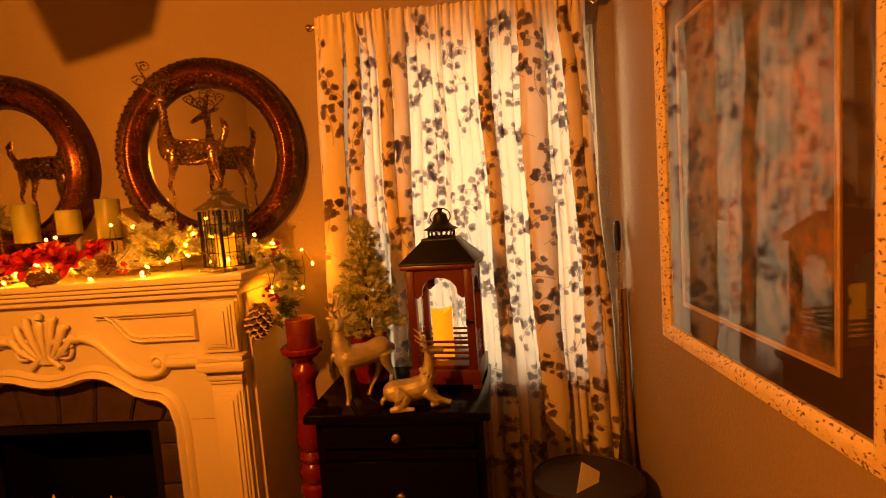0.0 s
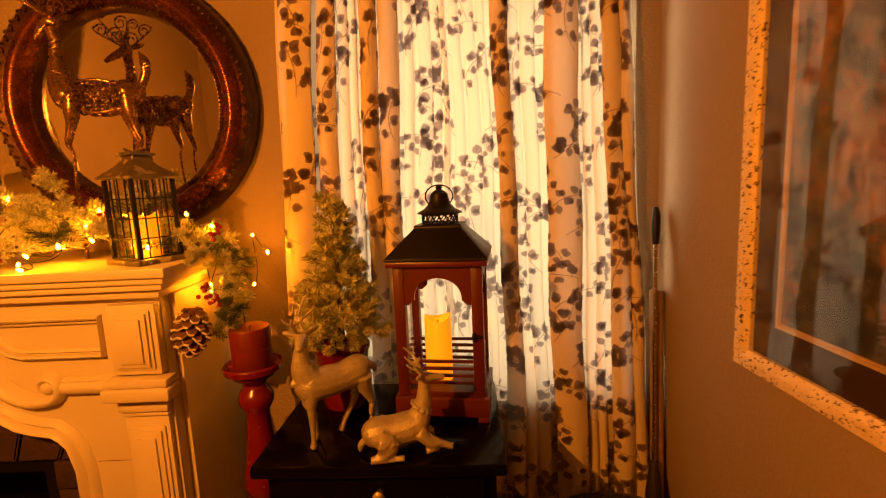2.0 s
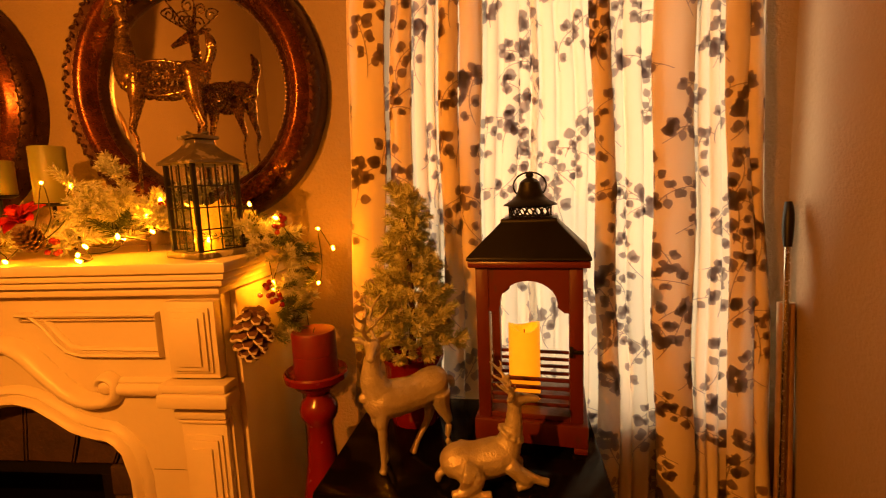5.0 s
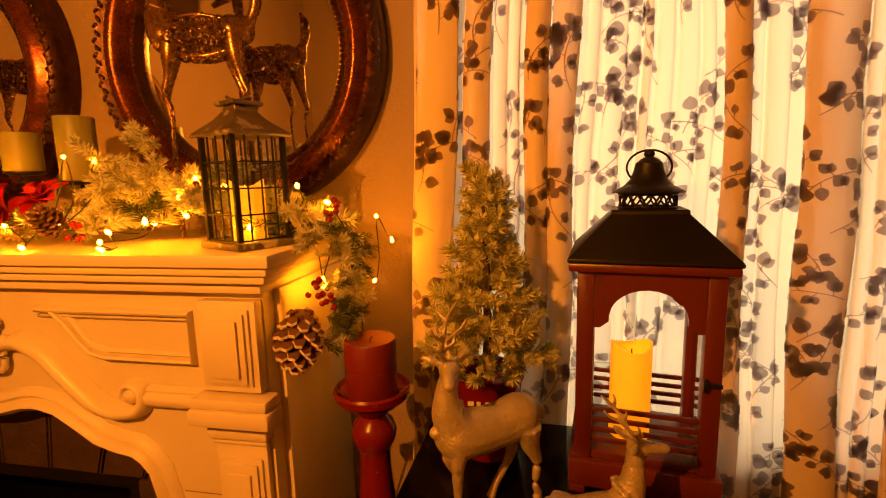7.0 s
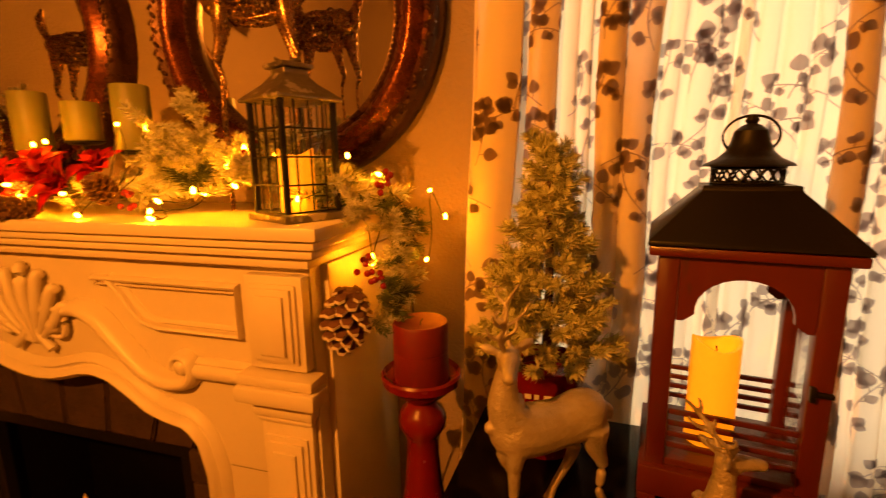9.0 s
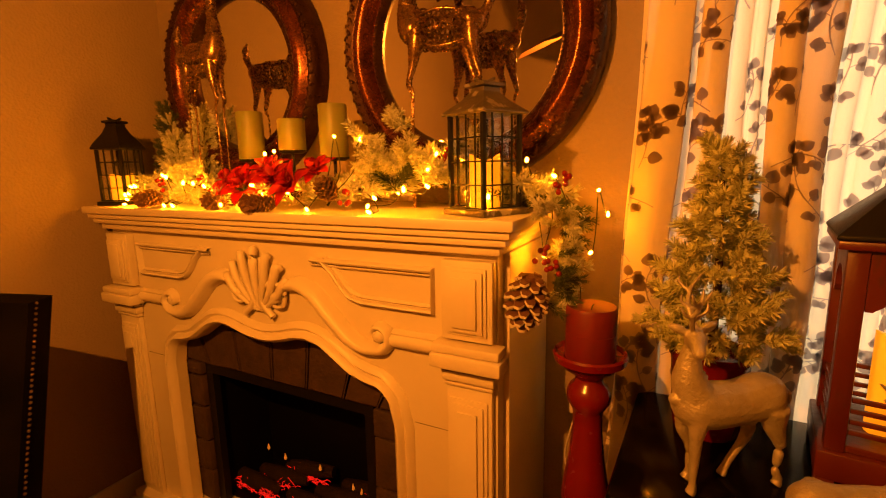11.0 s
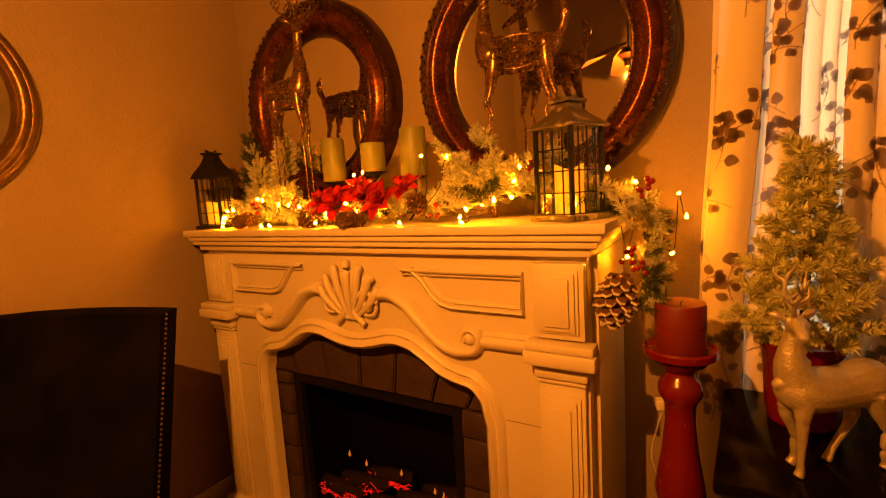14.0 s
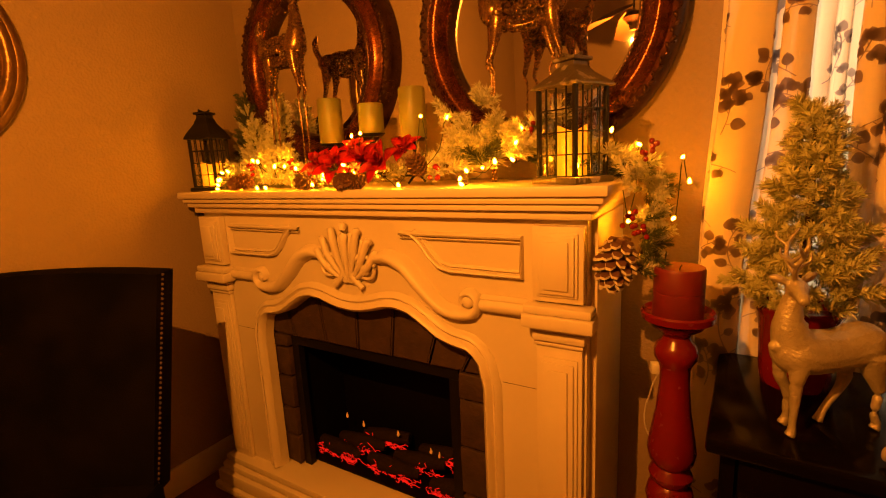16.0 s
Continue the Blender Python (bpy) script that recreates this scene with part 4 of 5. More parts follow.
def led_candle(m, r, h, group=""):
    ob = thing("flameless_candle", m, "glowing amber wax pillar candle inside a lantern", "candle", group)
    bm = bmesh.new()
    segs = 28
    rings = []
    for t in np.linspace(0, 1, 7):
        rings.append([bm.verts.new((r * math.cos(2 * math.pi * i / segs), r * math.sin(2 * math.pi * i / segs), (h + 0.006 * math.sin(4 * math.pi * i / segs + 0.6)) * t)) for i in range(segs)])
    rings.append([bm.verts.new((v.co.x * 0.86, v.co.y * 0.86, v.co.z - 0.001)) for v in rings[-1]])
    rings.append([bm.verts.new((v.co.x * 0.8, v.co.y * 0.8, h - 0.022)) for v in rings[-1]])
    for a, b in zip(rings, rings[1:]):
        for i in range(segs):
            bm.faces.new((a[i], a[(i + 1) % segs], b[(i + 1) % segs], b[i]))
    bm.faces.new(rings[0][::-1])
    bm.faces.new(rings[-1])
    part("wax", bm, "ledwax", ob, "", 60)
    part("wick", tube(bmesh.new(), [(0, 0, h - 0.022), (0.001, 0, h - 0.014), (0, 0.001, h - 0.008)], 0.0012, 6, 3), "ink", ob)
    return ob


led_candle(pose(-0.150, 1.295, TABLE + 0.066, 0, 0, -20), 0.031, 0.149)


def fuse(bm, name, mat, m, label, category, voxel):
    """One seamless cast figure out of overlapping limbs."""
    ob = part(name, bm, mat, smooth=0)
    ob.matrix_world = m
    re = ob.modifiers.new("cast", "REMESH")
    re.mode, re.voxel_size, re.use_smooth_shade = "VOXEL", voxel, True
    sm = ob.modifiers.new("polish", "SMOOTH")
    sm.factor, sm.iterations = 0.5, 3
    return tagged(ob, label, category)


def antler(bm, base, side, size, lean=0.0):
    """A branching antler: a beam with tines."""
    b = Vector(base)
    def at(x, y, z):
        return (b.x + x * size + lean * z * size, b.y + side * y * size, b.z + z * size)
    tube(bm, [(*at(0, 0, 0), 0.0042), (*at(0.15, 0.35, 0.45), 0.0040), (*at(0.05, 0.62, 0.85), 0.0036), (*at(-0.12, 0.62, 1.25), 0.0024)], segs=8, n=5)
    tube(bm, [(*at(0.12, 0.28, 0.38), 0.0036), (*at(-0.25, 0.34, 0.62), 0.0030), (*at(-0.34, 0.34, 0.86), 0.0022)], segs=8, n=4)
    tube(bm, [(*at(0.08, 0.58, 0.78), 0.0034), (*at(0.30, 0.80, 1.0), 0.0028), (*at(0.32, 0.84, 1.2), 0.0022)], segs=8, n=4)
    tube(bm, [(*at(0.14, 0.35, 0.45), 0.0034), (*at(0.34, 0.42, 0.6), 0.0028), (*at(0.40, 0.42, 0.78), 0.0022)], segs=8, n=4)


def standing_deer():
    """A cast stag; +x is its forward side."""
    bm = bmesh.new()
    tube(bm, [(-0.082, 0, 0.138, 0.021), (-0.062, 0, 0.142, 0.034), (-0.02, 0, 0.134, 0.033), (0.03, 0, 0.133, 0.036), (0.058, 0, 0.140, 0.034), (0.076, 0, 0.148, 0.018)], segs=14, n=5)
    tube(bm, [(0.050, 0, 0.145, 0.032), (0.063, 0, 0.176, 0.0235), (0.064, 0.002, 0.208, 0.0158), (0.060, 0.004, 0.232, 0.0130)], segs=12, n=5)
    ball(bm, (0.062, 0.008, 0.240), 0.015, 0.018, 0.015)
    tube(bm, [(0.064, 0.012, 0.241, 0.013), (0.071, 0.026, 0.236, 0.0098), (0.077, 0.039, 0.230, 0.008), (0.079, 0.043, 0.228, 0.0055)], segs=10, n=4)
    for s in (-1, 1):
        tube(bm, [(0.060 + s * 0.010, 0.002, 0.247, 0.004), (0.058 + s * 0.026, -0.004, 0.254, 0.007), (0.057 + s * 0.038, -0.008, 0.257, 0.003)], segs=8, n=4)
        antler(bm, (0.060 + s * 0.006, 0.002 + s * 0.004, 0.250), s, 0.060, 0.3 * s)
    tube(bm, [(-0.08, 0, 0.150, 0.008), (-0.097, 0, 0.140, 0.009), (-0.102, 0, 0.124, 0.004)], segs=8, n=4)
    for x, y, dx in ((0.052, 0.017, 0.004), (0.052, -0.017, -0.010)):
        tube(bm, [(x, y, 0.128, 0.017), (x + 0.004, y, 0.092, 0.0105), (x + dx, y, 0.060, 0.0075), (x + dx * 1.2, y, 0.025, 0.0056), (x + dx * 1.2, y, 0.010, 0.007), (x + dx + 0.004, y, 0.001, 0.0085)], segs=10, n=4)
    for x, y, dx in ((-0.062, 0.017, -0.022), (-0.050, -0.017, 0.030)):
        tube(bm, [(x, y, 0.130, 0.023), (x - 0.006, y, 0.098, 0.015), (x - 0.012 + dx * 0.3, y, 0.066, 0.0085), (x + dx * 0.7, y, 0.028, 0.006), (x + dx, y, 0.010, 0.007), (x + dx + 0.004, y, 0.001, 0.0085)], segs=10, n=4)
    for i in range(14):
        a = 2 * math.pi * i / 14
        ball(bm, (0.060 + 0.020 * math.cos(a), 0.020 * math.sin(a), 0.170 - 0.014 * math.cos(a)), 0.0040, segs=8)
    ball(bm, (0.083, 0, 0.146), 0.009, segs=8)
    return bm


fuse(standing_deer(), "deer_figurine", "silver_deer", pose(-0.370, 1.168, TABLE, 0, 0, 180 + 34) @ Matrix.Diagonal((0.95, 0.95, 0.95, 1)), "champagne coloured standing stag figurine on the nightstand", "figurine", 0.0026)


def lying_stag():
    bm = bmesh.new()
    tube(bm, [(-0.082, 0, 0.034, 0.018), (-0.062, 0, 0.046, 0.036), (-0.02, 0, 0.048, 0.036), (0.02, 0, 0.054, 0.036), (0.046, 0, 0.062, 0.030), (0.060, 0, 0.064, 0.015)], segs=14, n=5)
    tube(bm, [(0.040, 0, 0.070, 0.028), (0.052, 0, 0.104, 0.020), (0.055, 0, 0.135, 0.015), (0.056, 0, 0.158, 0.013)], segs=12, n=5)
    ball(bm, (0.060, 0, 0.166), 0.018, 0.014, 0.015)
    tube(bm, [(0.066, 0, 0.167, 0.012), (0.086, 0, 0.166, 0.0088), (0.100, 0, 0.164, 0.007), (0.104, 0, 0.163, 0.0045)], segs=10, n=4)
    for s in (-1, 1):
        tube(bm, [(0.052, s * 0.010, 0.172, 0.004), (0.042, s * 0.025, 0.178, 0.006), (0.036, s * 0.034, 0.180, 0.003)], segs=8, n=4)
        antler(bm, (0.052, s * 0.008, 0.175), s, 0.044, -0.55)
    for y in (-0.030, 0.030):
        tube(bm, [(-0.050, y, 0.045, 0.028), (-0.028, y * 1.2, 0.036, 0.022), (-0.05, y * 1.4, 0.014, 0.011), (-0.074, y * 1.4, 0.009, 0.008), (-0.02, y * 1.5, 0.008, 0.007), (0.0, y * 1.5, 0.007, 0.0075)], segs=10, n=4)
        tube(bm, [(0.040, y * 0.7, 0.048, 0.018), (0.060, y, 0.026, 0.012), (0.074, y, 0.014, 0.009), (0.050, y * 1.1, 0.008, 0.0075)], segs=10, n=4)
    tube(bm, [(0.048, -0.022, 0.038, 0.014), (0.075, -0.026, 0.024, 0.010), (0.098, -0.026, 0.013, 0.008), (0.112, -0.026, 0.008, 0.0085)], segs=10, n=4)
    tube(bm, [(-0.082, 0, 0.036, 0.009), (-0.094, 0, 0.024, 0.008), (-0.096, 0, 0.010, 0.005)], segs=8, n=4)
    for i in range(12):
        a = 2 * math.pi * i / 12
        ball(bm, (0.048 + 0.021 * math.cos(a), 0.023 * math.sin(a), 0.098 - 0.012 * math.cos(a)), 0.0055, segs=8)
    return bm


fuse(lying_stag(), "deer_figurine", "silver_deer", pose(-0.226, 1.110, TABLE, 0, 0, 10) @ Matrix.Diagonal((0.86, 0.92, 0.86, 1)), "champagne coloured lying stag figurine with raised antlers on the nightstand", "figurine", 0.0026)

# ---- needles ----
def needle_mesh(name, mat, length, count, reach, width, seed, lean=0.7, stem=True):
    """A sprig along +z: a twig set round with thin needles."""
    r = random.Random(seed)
    verts, faces = [], []
    for _ in range(count):
        t = r.random() ** 0.8
        a = r.uniform(0, 2 * math.pi)
        out = Vector((math.cos(a), math.sin(a), 0))
        d = (out * math.sin(lean + r.uniform(-0.3, 0.35)) + Vector((0, 0, 1)) * math.cos(lean + r.uniform(-0.3, 0.35))).normalized()
        p = Vector((0, 0, t * length)) + out * 0.001
        ln = reach * r.uniform(0.7, 1.1) * (1.0 - 0.25 * t)
        s = d.cross(Vector((r.uniform(-1, 1), r.uniform(-1, 1), r.uniform(-1, 1)))).normalized() * width
        b = len(verts)
        m = p + d * ln * 0.45
        verts.extend((p - s * 0.4, m - s, p + d * ln, m + s))
        faces.append((b, b + 1, b + 2, b + 3))
    if stem:
        b = len(verts)
        for z in (0, length * 0.9):
            for k in range(4):
                verts.append(Vector((0.0016 * math.cos(k * 1.571), 0.0016 * math.sin(k * 1.571), z)))
        for k in range(4):
            faces.append((b + k, b + (k + 1) % 4, b + 4 + (k + 1) % 4, b + 4 + k))
    me = bpy.data.meshes.new(name)
    me.from_pydata([tuple(v) for v in verts], [], faces)
    me.materials.append(M[mat])
    return me


def aim(at, d, size=1.0):
    q = Vector(d).normalized().to_track_quat("Z", "Y")
    return Matrix.LocRotScale(Vector(at), q, Vector((size, size, size)))


def place(name, me, parent, m):
    ob = new(name, me)
    ob.parent = parent
    ob.matrix_local = m
    return ob


TREE_SPRIGS = [needle_mesh("sprig", "tree", 0.030, 120, 0.017, 0.0011, s, 0.85) for s in (1, 2, 3)]
FROST_SPRIGS = [needle_mesh("sprig", "frost", 0.075, 150, 0.034, 0.0016, s, 0.8) for s in (4, 5, 6)]
GREEN_SPRIGS = [needle_mesh("sprig", "needle", 0.075, 120, 0.032, 0.0013, s, 0.75) for s in (7, 8, 9)]
MINI_SPRIGS = [needle_mesh("sprig", "frost", 0.030, 70, 0.014, 0.0009, s, 0.65) for s in (10, 11)]
MINI_GREEN = [needle_mesh("sprig", "needle", 0.030, 70, 0.014, 0.0009, s, 0.65) for s in (12, 13)]

# ---- potted tree ----
rng = random.Random(21)
tree = thing("potted_tree", pose(-0.383, 1.328, TABLE), "small frosted artificial spruce in a glossy red pot", "tree")
part("pot", lathe([(0, 0), (0.050, 0), (0.052, 0.006), (0.055, 0.03), (0.061, 0.13), (0.065, 0.136), (0.066, 0.146), (0.062, 0.148), (0.058, 0.140), (0.056, 0.132), (0, 0.132)], 40), "redgloss", tree, "glossy red ceramic pot")
for i, wd in enumerate((0.010, 0.007, 0.011, 0.008)):
    bm = boxes((-0.026 + 0.0145 * i, -0.026 + 0.0145 * i + wd, -0.0632, -0.0625, 0.108, 0.116))
    part("lettering_bar", bm, "plastic_white", tree, "worn white lettering", 0)
part("trunk", tube(bmesh.new(), [(0, 0, 0.12, 0.008), (0.002, 0, 0.3, 0.006), (-0.004, 0, 0.465, 0.003)], segs=8, n=4), "twig", tree)
h = 0.145
while h < 0.485:
    t = (h - 0.145) / 0.340
    reach = (0.122 + 0.018 * math.sin(41 * t)) * (1 - t) ** 1.35 + 0.010
    n = int(20 * (1 - t) + 5)
    for k in range(n):
        a = 2 * math.pi * (k + rng.random() * 0.8) / n
        rr = reach * rng.uniform(0.15, 1.0) ** 0.7
        up = 0.25 + 0.9 * t + rng.uniform(-0.25, 0.25)
        d = (math.cos(a), math.sin(a), up)
        base = (rr * 0.72 * math.cos(a), rr * 0.72 * math.sin(a), h + rr * 0.25 + rng.uniform(-0.01, 0.01))
        place("sprig", rng.choice(TREE_SPRIGS), tree, aim(base, d, rng.uniform(0.85, 1.35)))
    h += 0.0215
for k in range(5):
    place("sprig", rng.choice(TREE_SPRIGS), tree, aim((-0.004, 0, 0.450 + 0.007 * k), (rng.uniform(-0.3, 0.3), rng.uniform(-0.3, 0.3), 1), 0.8))

# ---- red candle stand ----
stick = thing("candlestick", pose(-0.573, 1.262, FLOOR), "tall turned glossy red candlestick standing on the floor", "candlestick")
part("turned_column", lathe([(0, 0), (0.082, 0), (0.084, 0.018), (0.074, 0.030), (0.058, 0.04), (0.062, 0.055), (0.050, 0.075), (0.034, 0.09), (0.032, 0.13), (0.040, 0.19), (0.046, 0.235), (0.047, 0.262), (0.043, 0.292), (0.033, 0.305), (0.043, 0.315), (0.045, 0.328), (0.042, 0.342), (0.032, 0.350), (0.041, 0.362), (0.045, 0.382), (0.041, 0.402), (0.031, 0.414), (0.039, 0.424), (0.041, 0.434), (0.035, 0.446), (0.031, 0.452), (0.041, 0.466), (0.045, 0.486), (0.041, 0.515), (0.032, 0.570), (0.0265, 0.63), (0.027, 0.66), (0.030, 0.668), (0.038, 0.682), (0.039, 0.696), (0.034, 0.710), (0.026, 0.718), (0.024, 0.726), (0.030, 0.734), (0.045, 0.744), (0.050, 0.752)], 40), "redgloss", stick)
part("dish", lathe([(0, 0.7525), (0.050, 0.7525), (0.063, 0.760), (0.065, 0.772), (0.062, 0.776), (0.058, 0.768), (0.048, 0.764), (0, 0.764)], 40), "redgloss", stick)
candle = thing("pillar_candle", pose(-0.573, 1.262, FLOOR + 0.764), "wide dark red pillar candle on the candlestick", "candle")
part("wax", lathe([(0, 0), (0.043, 0), (0.044, 0.003), (0.0435, 0.048), (0.0425, 0.0485), (0.0425, 0.0495), (0.0435, 0.050), (0.044, 0.090), (0.042, 0.095), (0.034, 0.093), (0.018, 0.089), (0, 0.088)], 36), "redwax", candle)
part("wick", tube(bmesh.new(), [(0, 0, 0.087), (0.001, 0, 0.094), (0.004, 0, 0.099)], 0.0012, 6, 3), "ink", candle)

# ---- on the mantel ----
SHELF = 1.068


def pane_lantern(m, w, h, eave, mat, label, bars, rows, roof_h, bar_mat="black"):
    ob = thing("lantern", m, label, "lantern")
    b = 0.012
    part("base", box(bmesh.new(), -w - 0.008, w + 0.008, -w - 0.008, w + 0.008, 0, b, 0.003), mat, ob)
    for sx in (-1, 1):
        for sy in (-1, 1):
            part("post", box(bmesh.new(), sx * w - 0.004 - 0.004 * sx, sx * w + 0.004 - 0.004 * sx, sy * w - 0.004 - 0.004 * sy, sy * w + 0.004 - 0.004 * sy, b + 0.0005, h, 0.001), bar_mat, ob)
    for side in range(4):
        rot = Matrix.Rotation(radians(90 * side), 3, "Z")
        for k in range(1, bars):
            x = -w + 2 * w * k / bars
            bm = boxes((x - 0.0011, x + 0.0011, -w + 0.002, -w + 0.0045, b + 0.0005, h))
            bmesh.ops.rotate(bm, verts=bm.verts, matrix=rot)
            part("muntin", bm, bar_mat, ob)
        for k in range(rows):
            z = b + (h - b) * k / rows if k else b + 0.001
            bm = boxes((-w + 0.008, w - 0.008, -w + 0.0012, -w + 0.0040, z, z + 0.0025))
            bmesh.ops.rotate(bm, verts=bm.verts, matrix=rot)
            part("muntin", bm, bar_mat, ob)
        bm = boxes((-w + 0.008, w - 0.008, -w + 0.0052, -w + 0.0062, b + 0.004, h - 0.002))
        bmesh.ops.rotate(bm, verts=bm.verts, matrix=rot)
        g = part("pane", bm, "glass", ob, "", 0)
        g.visible_shadow = False
    bm = bmesh.new()
    rings = []
    for r, z in ((w + eave, h + 0.0005), (w + eave, h + 0.005), (w * 0.93 + eave * 0.4, h + roof_h * 0.30), (w * 0.62, h + roof_h * 0.68), (w * 0.42, h + roof_h), (w * 0.42, h + roof_h + 0.008)):
        rings.append([bm.verts.new((sx * r, sy * r, z)) for sx, sy in ((-1, -1), (1, -1), (1, 1), (-1, 1))])
    for a, c in zip(rings, rings[1:]):
        for i in range(4):
            bm.faces.new((a[i], a[(i + 1) % 4], c[(i + 1) % 4], c[i]))
    bm.faces.new(rings[0][::-1])
    bm.faces.new(rings[-1])
    bmesh.ops.bevel(bm, geom=list(bm.edges), offset=0.0012, segments=1, affect="EDGES")
    part("roof", bm, mat, ob, "flared metal roof")
    part("cap", box(bmesh.new(), -w * 0.56, w * 0.56, -w * 0.56, w * 0.56, h + roof_h + 0.0085, h + roof_h + 0.0155, 0.002), mat, ob)
    part("ring_handle", tube(bmesh.new(), [(w * 0.36 * math.cos(a), w * 0.36 * math.sin(a), h + roof_h + 0.019 + 0.004 * math.sin(a * 2)) for a in np.linspace(0, 2 * math.pi, 25)], 0.0028, 7, 0), mat, ob)
    return ob


pane_lantern(pose(-0.768, 1.247, SHELF, 0, 0, -25), 0.048, 0.177, 0.008, "pewter", "brushed pewter lantern with small panes on the mantel", 4, 4, 0.040)
led_candle(pose(-0.768, 1.247, SHELF + 0.012), 0.028, 0.092)
pane_lantern(pose(-1.905, 1.235, SHELF, 0, 0, 20), 0.041, 0.158, 0.007, "black", "black lantern with small panes at the mantel's end", 3, 4, 0.066)
led_candle(pose(-1.905, 1.235, SHELF + 0.012), 0.030, 0.072)

holder = thing("candle_holder", pose(0, 0, SHELF), "black iron holder for three pillar candles among the garland", "candle holder")
part("bar", box(bmesh.new(), -1.53, -1.19, 1.353, 1.367, 0.018, 0.024, 0.002), "black", holder)
for x in (-1.51, -1.21):
    part("foot", tube(bmesh.new(), [(x, 1.32, 0.003), (x, 1.34, 0.016), (x, 1.36, 0.0205), (x, 1.38, 0.016), (x, 1.40, 0.003)], 0.003, 7, 4), "black", holder)
for x, z, hh in ((-1.500, 1.190, 0.124), (-1.350, 1.208, 0.078), (-1.212, 1.186, 0.126)):
    part("rod", tube(bmesh.new(), [(x, 1.36, 0.0242), (x, 1.36, z - SHELF - 0.009)], 0.004, 8, 0), "black", holder)
    part("plate", lathe([(0, z - SHELF - 0.0088), (0.026, z - SHELF - 0.0088), (0.036, z - SHELF - 0.003), (0.036, z - SHELF - 0.001), (0, z - SHELF - 0.001)], 28, at=(x, 1.36, 0)), "black", holder)
    c = thing("pillar_candle", pose(x, 1.36, z), "olive green pillar candle in the iron holder", "candle", "olive candles on the mantel")
    part("wax", lathe([(0, 0), (0.034, 0), (0.0345, 0.002), (0.0345, hh - 0.003), (0.033, hh), (0.020, hh - 0.002), (0, hh - 0.003)], 32), "greenwax", c)
    part("wick", tube(bmesh.new(), [(0, 0, hh - 0.004), (0.001, 0, hh + 0.004)], 0.001, 6, 0), "ink", c)


def scroll_deer(m, label):
    """A tall wrought deer: thick thighs on rod legs, a body of wire scrolls, an upright tail; +x is its forward side."""
    bm = bmesh.new()
    for x, y, fore in ((0.066, 0.015, True), (0.080, -0.015, True), (-0.078, 0.015, False), (-0.060, -0.015, False)):
        k = -1 if fore else 1
        tube(bm, [(x, y, 0.0, 0.0030), (x, y, 0.17, 0.0028), (x + 0.003 * k, y, 0.262, 0.0030), (x - 0.005 * k, y, 0.290, 0.0060), (x + 0.005 * k, y, 0.330, 0.0088), (x + 0.012 * k, y, 0.370, 0.0160), (x + 0.014 * k, y * 0.8, 0.405, 0.019)], segs=10, n=5)
    # rump and raised tail
    tube(bm, [(-0.040, 0, 0.405, 0.018), (-0.060, 0, 0.412, 0.033), (-0.080, 0, 0.420, 0.026), (-0.092, 0, 0.432, 0.011), (-0.104, 0, 0.458, 0.010), (-0.106, 0, 0.486, 0.011), (-0.096, 0, 0.512, 0.0025)], segs=14, n=6)
    # chest, neck and head
    tube(bm, [(0.040, 0, 0.385, 0.018), (0.060, 0, 0.402, 0.034), (0.074, 0, 0.440, 0.026), (0.076, 0, 0.485, 0.0165), (0.074, 0, 0.530, 0.0125), (0.078, 0, 0.566, 0.0120)], segs=14, n=6)
    tube(bm, [(0.066, 0, 0.574, 0.009), (0.080, -0.002, 0.580, 0.0145), (0.098, -0.010, 0.572, 0.0115), (0.120, -0.022, 0.556, 0.0072), (0.127, -0.026, 0.550, 0.0048)], segs=12, n=5)
    for s in (-1, 1):
        tube(bm, [(0.072, s * 0.008, 0.588, 0.003), (0.060, s * 0.024, 0.600, 0.0075), (0.048, s * 0.034, 0.606, 0.002)], segs=8, n=4)
        for off, size, zz in ((0.004, 0.026, 0.618), (0.040, 0.020, 0.634), (-0.028, 0.021, 0.646), (0.014, 0.018, 0.672)):
            spiral = [(0.076 + off + size * (1 - k / 14) * math.cos(0.9 * k) * (1 if off >= 0 else -1), s * (0.012 + 0.030 * (zz - 0.59) / 0.06), zz + size * (1 - k / 14) * math.sin(0.9 * k)) for k in range(11)]
            tube(bm, [(0.076, s * 0.006, 0.588)] + spiral, 0.0023, 6, 3)
    # openwork barrel of scrolls between two rails
    r = random.Random(5)
    for s in (-1, 1):
        for k in range(27):
            u, w = (k % 9) / 8, k // 9 - 1
            x, z = -0.046 + 0.092 * u, 0.402 + 0.027 * w + r.uniform(-0.004, 0.004)
            turn, size = r.choice((-1, 1)), r.uniform(0.011, 0.0155)
            tube(bm, [(x + size * (1 - i / 12) * math.cos(turn * 0.8 * i + k), s * (0.031 - 0.010 * abs(w)), z + size * (1 - i / 12) * math.sin(turn * 0.8 * i + k)) for i in range(10)], 0.0024, 6, 2)
    for z0, z1 in ((0.376, 0.362), (0.430, 0.440)):
        for s in (-1, 1):
            tube(bm, [(-0.062, s * 0.014, z0, 0.005), (0, s * 0.022, z1, 0.004), (0.056, s * 0.014, z0, 0.005)], segs=8, n=5)
    ob = part("deer_sculpture", bm, "iron", smooth=60)
    ob.matrix_world = m
    return tagged(ob, label, "sculpture", "wrought deer on the mantel")


